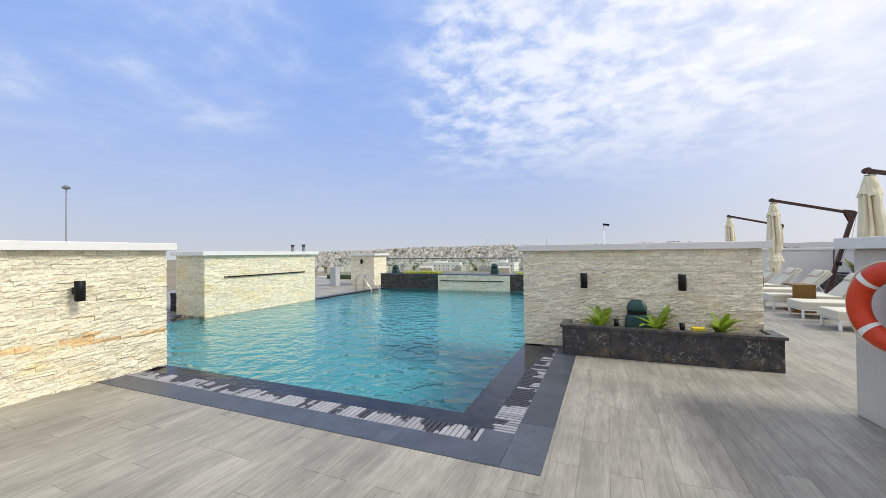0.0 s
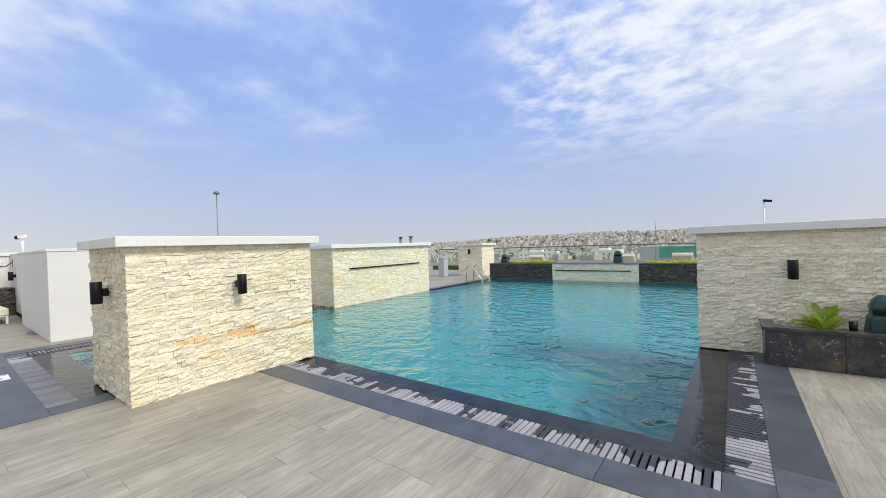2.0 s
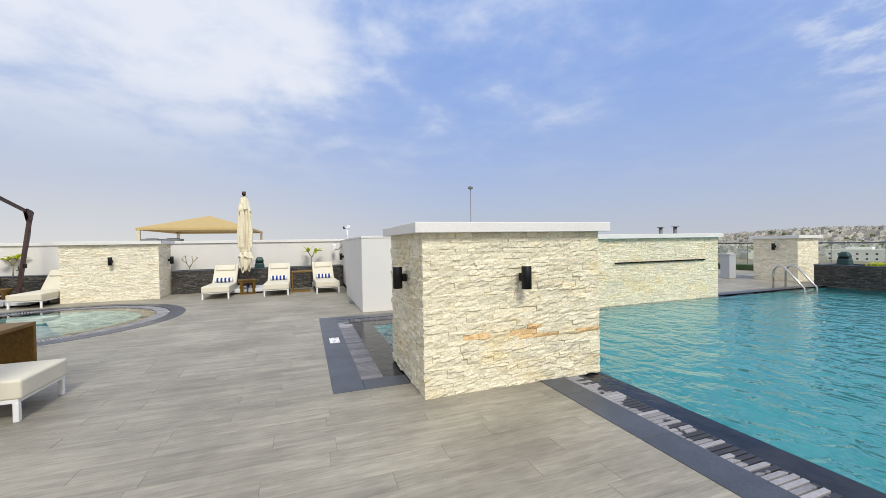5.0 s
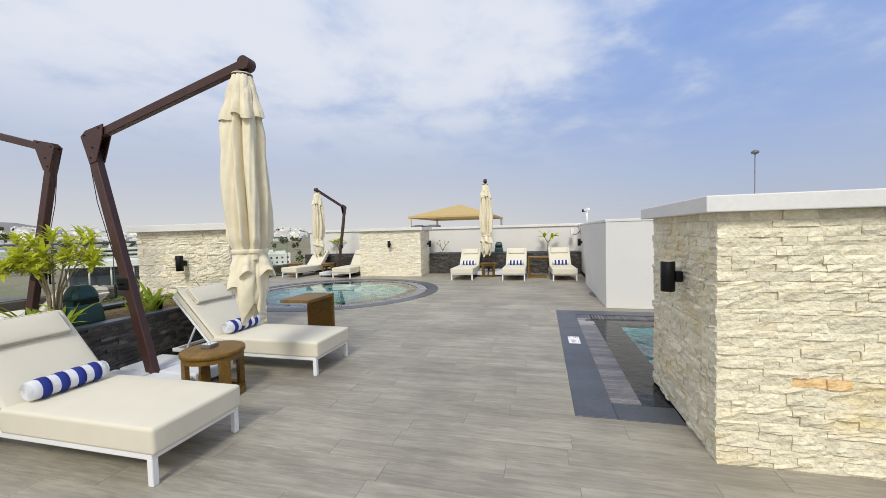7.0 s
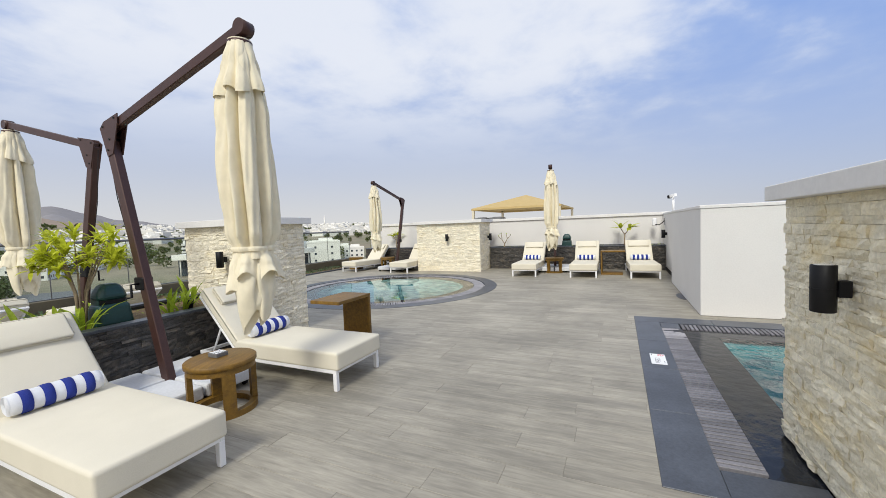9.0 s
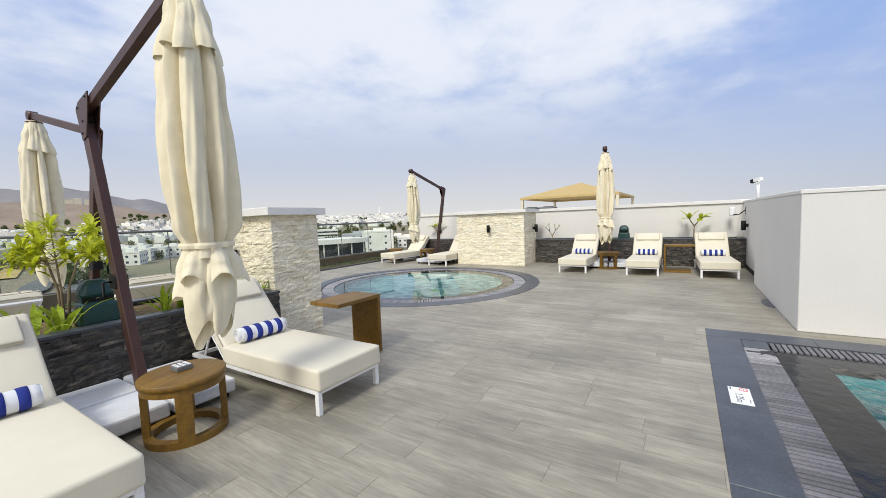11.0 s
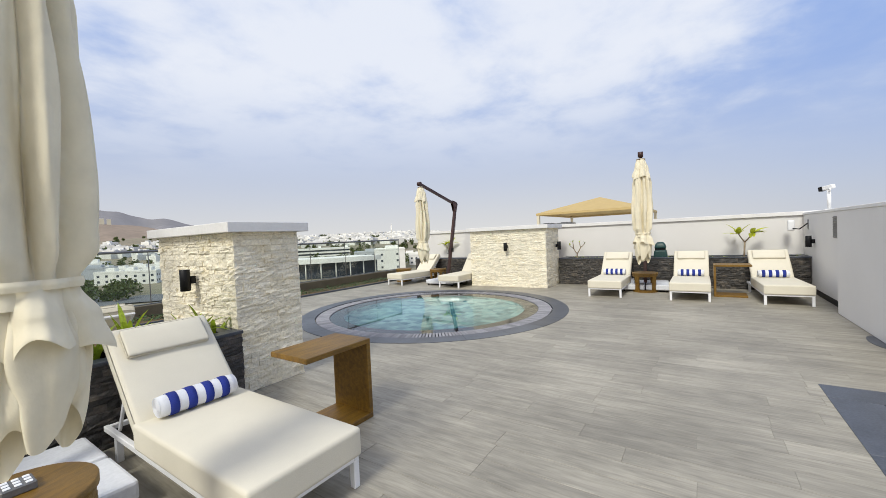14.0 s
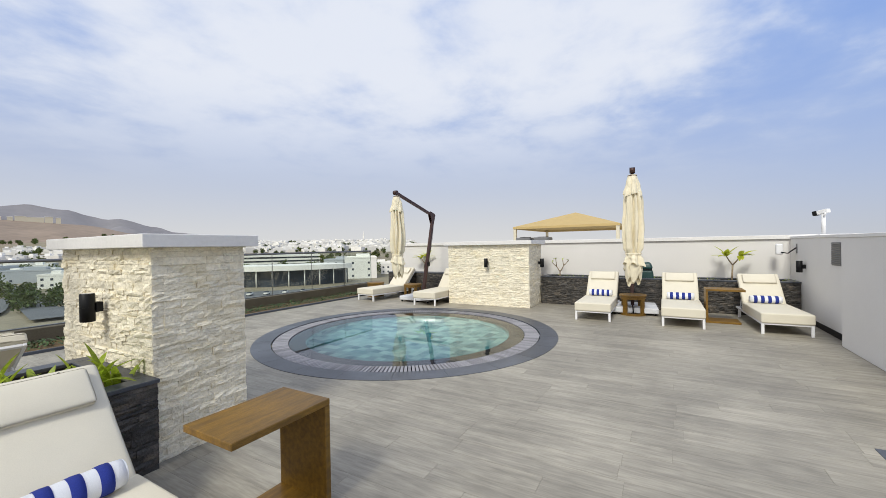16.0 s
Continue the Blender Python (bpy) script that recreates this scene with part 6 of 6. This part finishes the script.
h1 = make_house(-108.0, 300, -35, 6, 7, 7, 2, 3, "white two-storey flat-roofed house with dark windows", 1)
for az, d, turn in ((-106.3, 310, -35), (-109.6, 290, -35), (-107.2, 345, -35), (-109.0, 350, -35), (-110.6, 320, -35), (-105.6, 390, 30), (-112.0, 330, -35), (-113.5, 340, -35), (-108.4, 400, -35), (-110.3, 400, -35), (-103.0, 430, 35), (-141.5, 330, 40), (-143.0, 300, 40)):
    x, y = at(az, d)
    copy_thing(h1, pose(x, y, rise(az, d), 0, 0, turn))
make_house(-104.3, 390, -28, 16, 9, 8, 1, 2, "large plain white warehouse with few windows", 2, GREYW)
make_house(-101.5, 470, 8, 26, 9, 9, 2, 8, "long grey two-storey building with window rows", 3, GREYW)
make_house(-138.9, 275, 42, 17, 10, 13, 3, 4, "white office block with dark window bands", 4)
make_house(-136.0, 330, 42, 12, 12, 10, 3, 4, "pale grey office block with dark windows", 5, GREYW)
make_house(-97.5, 350, 10, 9, 9, 7, 2, 3, "white house beyond the dry plot", 6)

# multi-storey car park
x, y = at(-127.5, 400)
pk2 = thing("car_park", pose(x, y, rise(-127.5, 400), 0, 0, -37), "white multi-storey car park, dark blocks as shade in open decks", "car park")
for f in range(4):
    part("deck_band", box(-38, 38, -14, 14, f * 3.2 + 1.4, f * 3.2 + 3.0), HOUSE, pk2, "white parapet band")
    # solid dark block that stands in for the shade inside the open deck
    part("deck_gap", box(-37, 37, -13, 13, f * 3.2 - 0.4, f * 3.2 + 1.4), PANE, pk2)
for sx in (-38.5, -12, 14, 36):
    part("stair_tower", box(sx, sx + 3, -14.5, -11, -1, 14.5), HOUSE, pk2)

# showroom with a curved white fascia over dark glass
sx0, sy0 = at(-129.5, 235)
sr = thing("showroom", pose(sx0, sy0, -18.0, 0, 0, -39.5), "low showroom with curved white fascia over glass", "showroom")


def bow(r0, r1, z0, z1, a0=-0.55, a1=0.55, n=28):
    bm = bmesh.new()
    rows = []
    for k in range(n + 1):
        a = a0 + (a1 - a0) * k / n
        rows.append([bm.verts.new((r * math.sin(a), 48 - r * math.cos(a), z)) for r, z in ((r0, z0), (r1, z0), (r1, z1), (r0, z1))])
    for p, q in zip(rows, rows[1:]):
        for i in range(4):
            bm.faces.new((p[i], p[(i + 1) % 4], q[(i + 1) % 4], q[i]))
    bm.faces.new(rows[0])
    bm.faces.new(rows[-1][::-1])
    return bm


part("fascia", move(bow(40, 64, 8.4, 11.0), pose(0, 0, 0, 0, 0, 180)), HOUSE, sr, "broad curved white fascia")
part("glazing", move(bow(42, 60, 0.0, 8.4), pose(0, 0, 0, 0, 0, 180)), PANE, sr, "dark curtain glazing")
for k in range(9):
    a = -0.5 + k * 0.125
    part("column", move(tube([(62.5 * math.sin(a), 48 - 62.5 * math.cos(a), 0), (62.5 * math.sin(a), 48 - 62.5 * math.cos(a), 8.4)], 0.32, 8), pose(0, 0, 0, 0, 0, 180)), HOUSE, sr)
part("rear_block", move(bow(14, 40, 0, 9.5), pose(0, 0, 0, 0, 0, 180)), GREYW, sr)

# mosque minaret on the skyline
x, y = at(-138.8, 1150)
mn = thing("minaret", pose(x, y, rise(-138.8, 1150)), "slim white minaret above the far houses", "minaret")
part("shaft", tube([(0, 0, 0), (0, 0, 24), (0, 0, 24.2), (0, 0, 30)], [2.2, 2.0, 1.4, 1.3], 12), HOUSE, mn)
part("balcony", move(revolve([(2.0, 0), (3.0, 0.6), (3.0, 1.4), (1.6, 1.6)], 12), pose(0, 0, 23)), HOUSE, mn)
part("dome", move(revolve([(1.5, 0), (1.6, 1.0), (0.9, 2.4), (0.05, 3.6)], 12), pose(0, 0, 30)), HOUSE, mn)

for az, d in ((106.5, 1150), (98.0, 1200)):
    x, y = at(az, d)
    tw = thing("radio_mast", pose(x, y, rise(az, d)), "thin lattice radio mast on the far ridge", "mast", "radio masts on the ridge")
    part("mast", tube([(0, 0, 0), (0, 0, 34)], [0.7, 0.25], 6), VENT, tw)
    part("dish", tube([(0.8, 0, 26), (1.1, 0, 26)], 0.9, 10), GREYW, tw)
x, y = at(96.0, 360)
bz = thing("building_site", pose(x, y, rise(96, 360), 0, 0, 0), "unfinished block wrapped in green netting", "building site")
part("frame", box(-24, 24, -8, 8, -1, 12), GREYW, bz)
part("netting", box(-10, 18, -8.2, -8.05, 3.0, 11.6), NET, bz, "green safety netting")
make_house(113.0, 430, 10, 20, 8, 8, 2, 8, "long pale block with dark window bands", 9)
make_house(104.0, 430, -5, 14, 9, 9, 2, 5, "pale two-storey block beyond the pool", 10)


def ribbon(name, label, pts, width, material, category, lift):
    bm = bmesh.new()
    fine_pts = []
    for p0, p1, p2, p3 in zip([pts[0]] + pts[:-2], pts[:-1], pts[1:], pts[2:] + [pts[-1]]):
        for k in range(8):
            t = k / 8
            fine_pts.append(tuple(0.5 * (2 * b + (c - a) * t + (2 * a - 5 * b + 4 * c - d) * t * t + (3 * b - a - 3 * c + d) * t ** 3) for a, b, c, d in zip(p0, p1, p2, p3)))
    rows = []
    for i, p in enumerate(fine_pts):
        q, o = fine_pts[min(i + 1, len(fine_pts) - 1)], fine_pts[max(i - 1, 0)]
        d = Vector((q[0] - o[0], q[1] - o[1], 0)).normalized()
        s = Vector((-d.y, d.x, 0)) * width / 2
        az, dd = math.degrees(math.atan2(p[1], p[0])), math.hypot(*p)
        z = rise(az, dd) + lift
        rows.append((bm.verts.new((p[0] - s.x, p[1] - s.y, z)), bm.verts.new((p[0] + s.x, p[1] + s.y, z))))
    for a, b in zip(rows, rows[1:]):
        bm.faces.new((a[0], a[1], b[1], b[0]))
    return tagged(part(name, bm, material), label, category, kind="structure")


ribbon("road", "curving grey asphalt road below", [(60, -440), (-20, -435), (-62, -400), (-73, -335), (-64, -258), (-54, -200), (-46, -150)], 9, ASPHALT, "road", 1.0)
ribbon("road_branch", "grey asphalt side road round the dirt plot", [(40, -160), (-28, -172), (-47, -212), (-63, -252)], 8, ASPHALT, "road", 0.9)
ribbon("road_forecourt", "grey asphalt forecourt of the showroom", [(-60, -190), (-110, -150), (-150, -120), (-190, -100)], 26, ASPHALT, "road", 0.5)
ribbon("dirt_plot", "yellow-brown bare dirt plot", [(30, -312), (-20, -308), (-61, -300)], 92, DIRT, "ground", 0.7)
bx, by = at(-98.8, 560)
bw = thing("boundary_wall", pose(bx, by, rise(-98.8, 560), 0, 0, -9), "long white boundary wall with pilasters beyond the dirt plot", "wall")
part("wall", box(-45, 45, -0.3, 0.3, -2, 8.0), HOUSE, bw)
for k in range(13):
    part("pilaster", box(-45.4 + 7.5 * k, -44.6 + 7.5 * k, 0.3, 0.7, -2, 8.6), HOUSE, bw)


def make_car(m, label):
    th = thing("car", m, label, "car", "parked cars near the showroom")
    b = box(-2.1, 2.1, -0.85, 0.85, 0.35, 0.95, 0.2, 2)
    part("body", b, HOUSE, th)
    c = box(-1.2, 1.2, -0.75, 0.75, 0.95, 1.5, 0.18, 2)
    part("cabin", c, PANE, th, "dark glazed cabin")
    for wx in (-1.3, 1.3):
        for wy in (-0.8, 0.8):
            part("wheel", tube([(wx, wy - 0.1, 0.33), (wx, wy + 0.1, 0.33)], 0.33, 12), BLACK, th)
    return th


car = make_car(pose(-105, -150, -17.4, 0, 0, 40), "white parked car on the forecourt")
for k, (x, y) in enumerate(((-110, -146), (-116, -142), (-122, -138), (-131, -132), (-137, -128), (-143, -124), (-98, -156), (-150, -119))):
    copy_thing(car, pose(x, y, -17.4, 0, 0, 40))


# ---------------------------------------------------------------- deck planks
PW, PLEN, GAP = 0.20, 1.20, 0.0018
rng = random.Random(3)
SOLIDS = [(-6.98, -5.68, 1.4, 3.4), (-8.2, -7.65, -5.8, -4.15), (-16.7, -15.7, -6.0, -3.8), (-14.1, -10.62, 1.48, 6.3), (-17.6, -14.1, 1.75, 6.3), (-7.5, -1.1, -5.2, -4.1), (-17.6, -16.65, -9.45, 1.7)]
PLANK = bpy.data.meshes.new("plank")
b = box(0, PW - GAP, 0, PLEN - GAP, -0.012, 0.0, 0.0012, 1)
b.to_mesh(PLANK)
b.free()
PLANK.materials.append(DECK)
verts, faces, made = [], [], 0


def lay(x0, x1, y0, y1):
    """A plank of the joined rest: its top and four sides."""
    o = len(verts)
    for z in (-0.012, 0.0):
        verts.extend(((x0, y0, z), (x1, y0, z), (x1, y1, z), (x0, y1, z)))
    faces.extend([(o + 4, o + 5, o + 6, o + 7), (o, o + 1, o + 5, o + 4), (o + 1, o + 2, o + 6, o + 5), (o + 2, o + 3, o + 7, o + 6), (o + 3, o, o + 4, o + 7)])


col_n = int((DX1 - DX0) / PW)
for i in range(col_n):
    x0 = DX0 + i * PW
    x1 = x0 + PW - GAP
    y = DY0 - rng.choice((0.0, 0.4, 0.8)) - rng.uniform(0, 0.12)
    while y < 20.0:
        y0, y1 = max(y, DY0), min(y + PLEN - GAP, 19.9)
        y += PLEN
        if y1 - y0 < 0.02:
            continue
        rects = [(x0, x1, y0, y1)]
        for hole in POOL_HOLES + SOLIDS:
            rects = cut(rects, hole)
        whole = len(rects) == 1 and rects[0] == (x0, x1, y0, y1) and y1 - y0 > PLEN - 0.01
        xm = (x0 + x1) / 2 - CX
        if whole and abs(xm) > 2.8 and made < 300 and -8.6 < x0 < -0.5 and -2.6 < y0 < 1.6:
            ob = new("plank", PLANK)
            ob.parent = floor
            ob.matrix_basis = pose(x0, y0, 0)
            made += 1
            continue
        for r in rects:
            if abs((r[0] + r[1]) / 2 - CX) < 2.55:
                h = math.sqrt(2.55 ** 2 - ((r[0] + r[1]) / 2 - CX) ** 2)
                for q in cut([r], (r[0] - 1, r[1] + 1, CY - h, CY + h)):
                    if q[3] - q[2] > 0.005:
                        lay(*q)
            elif r[1] - r[0] > 0.004 and r[3] - r[2] > 0.004:
                lay(*r)
me = bpy.data.meshes.new("planks")
me.from_pydata(verts, [], faces)
me.materials.append(DECK_FAR)
pk = new("planks", me)
pk.parent = floor
tagged(pk, "grey wood-look porcelain planks", kind="stuff")
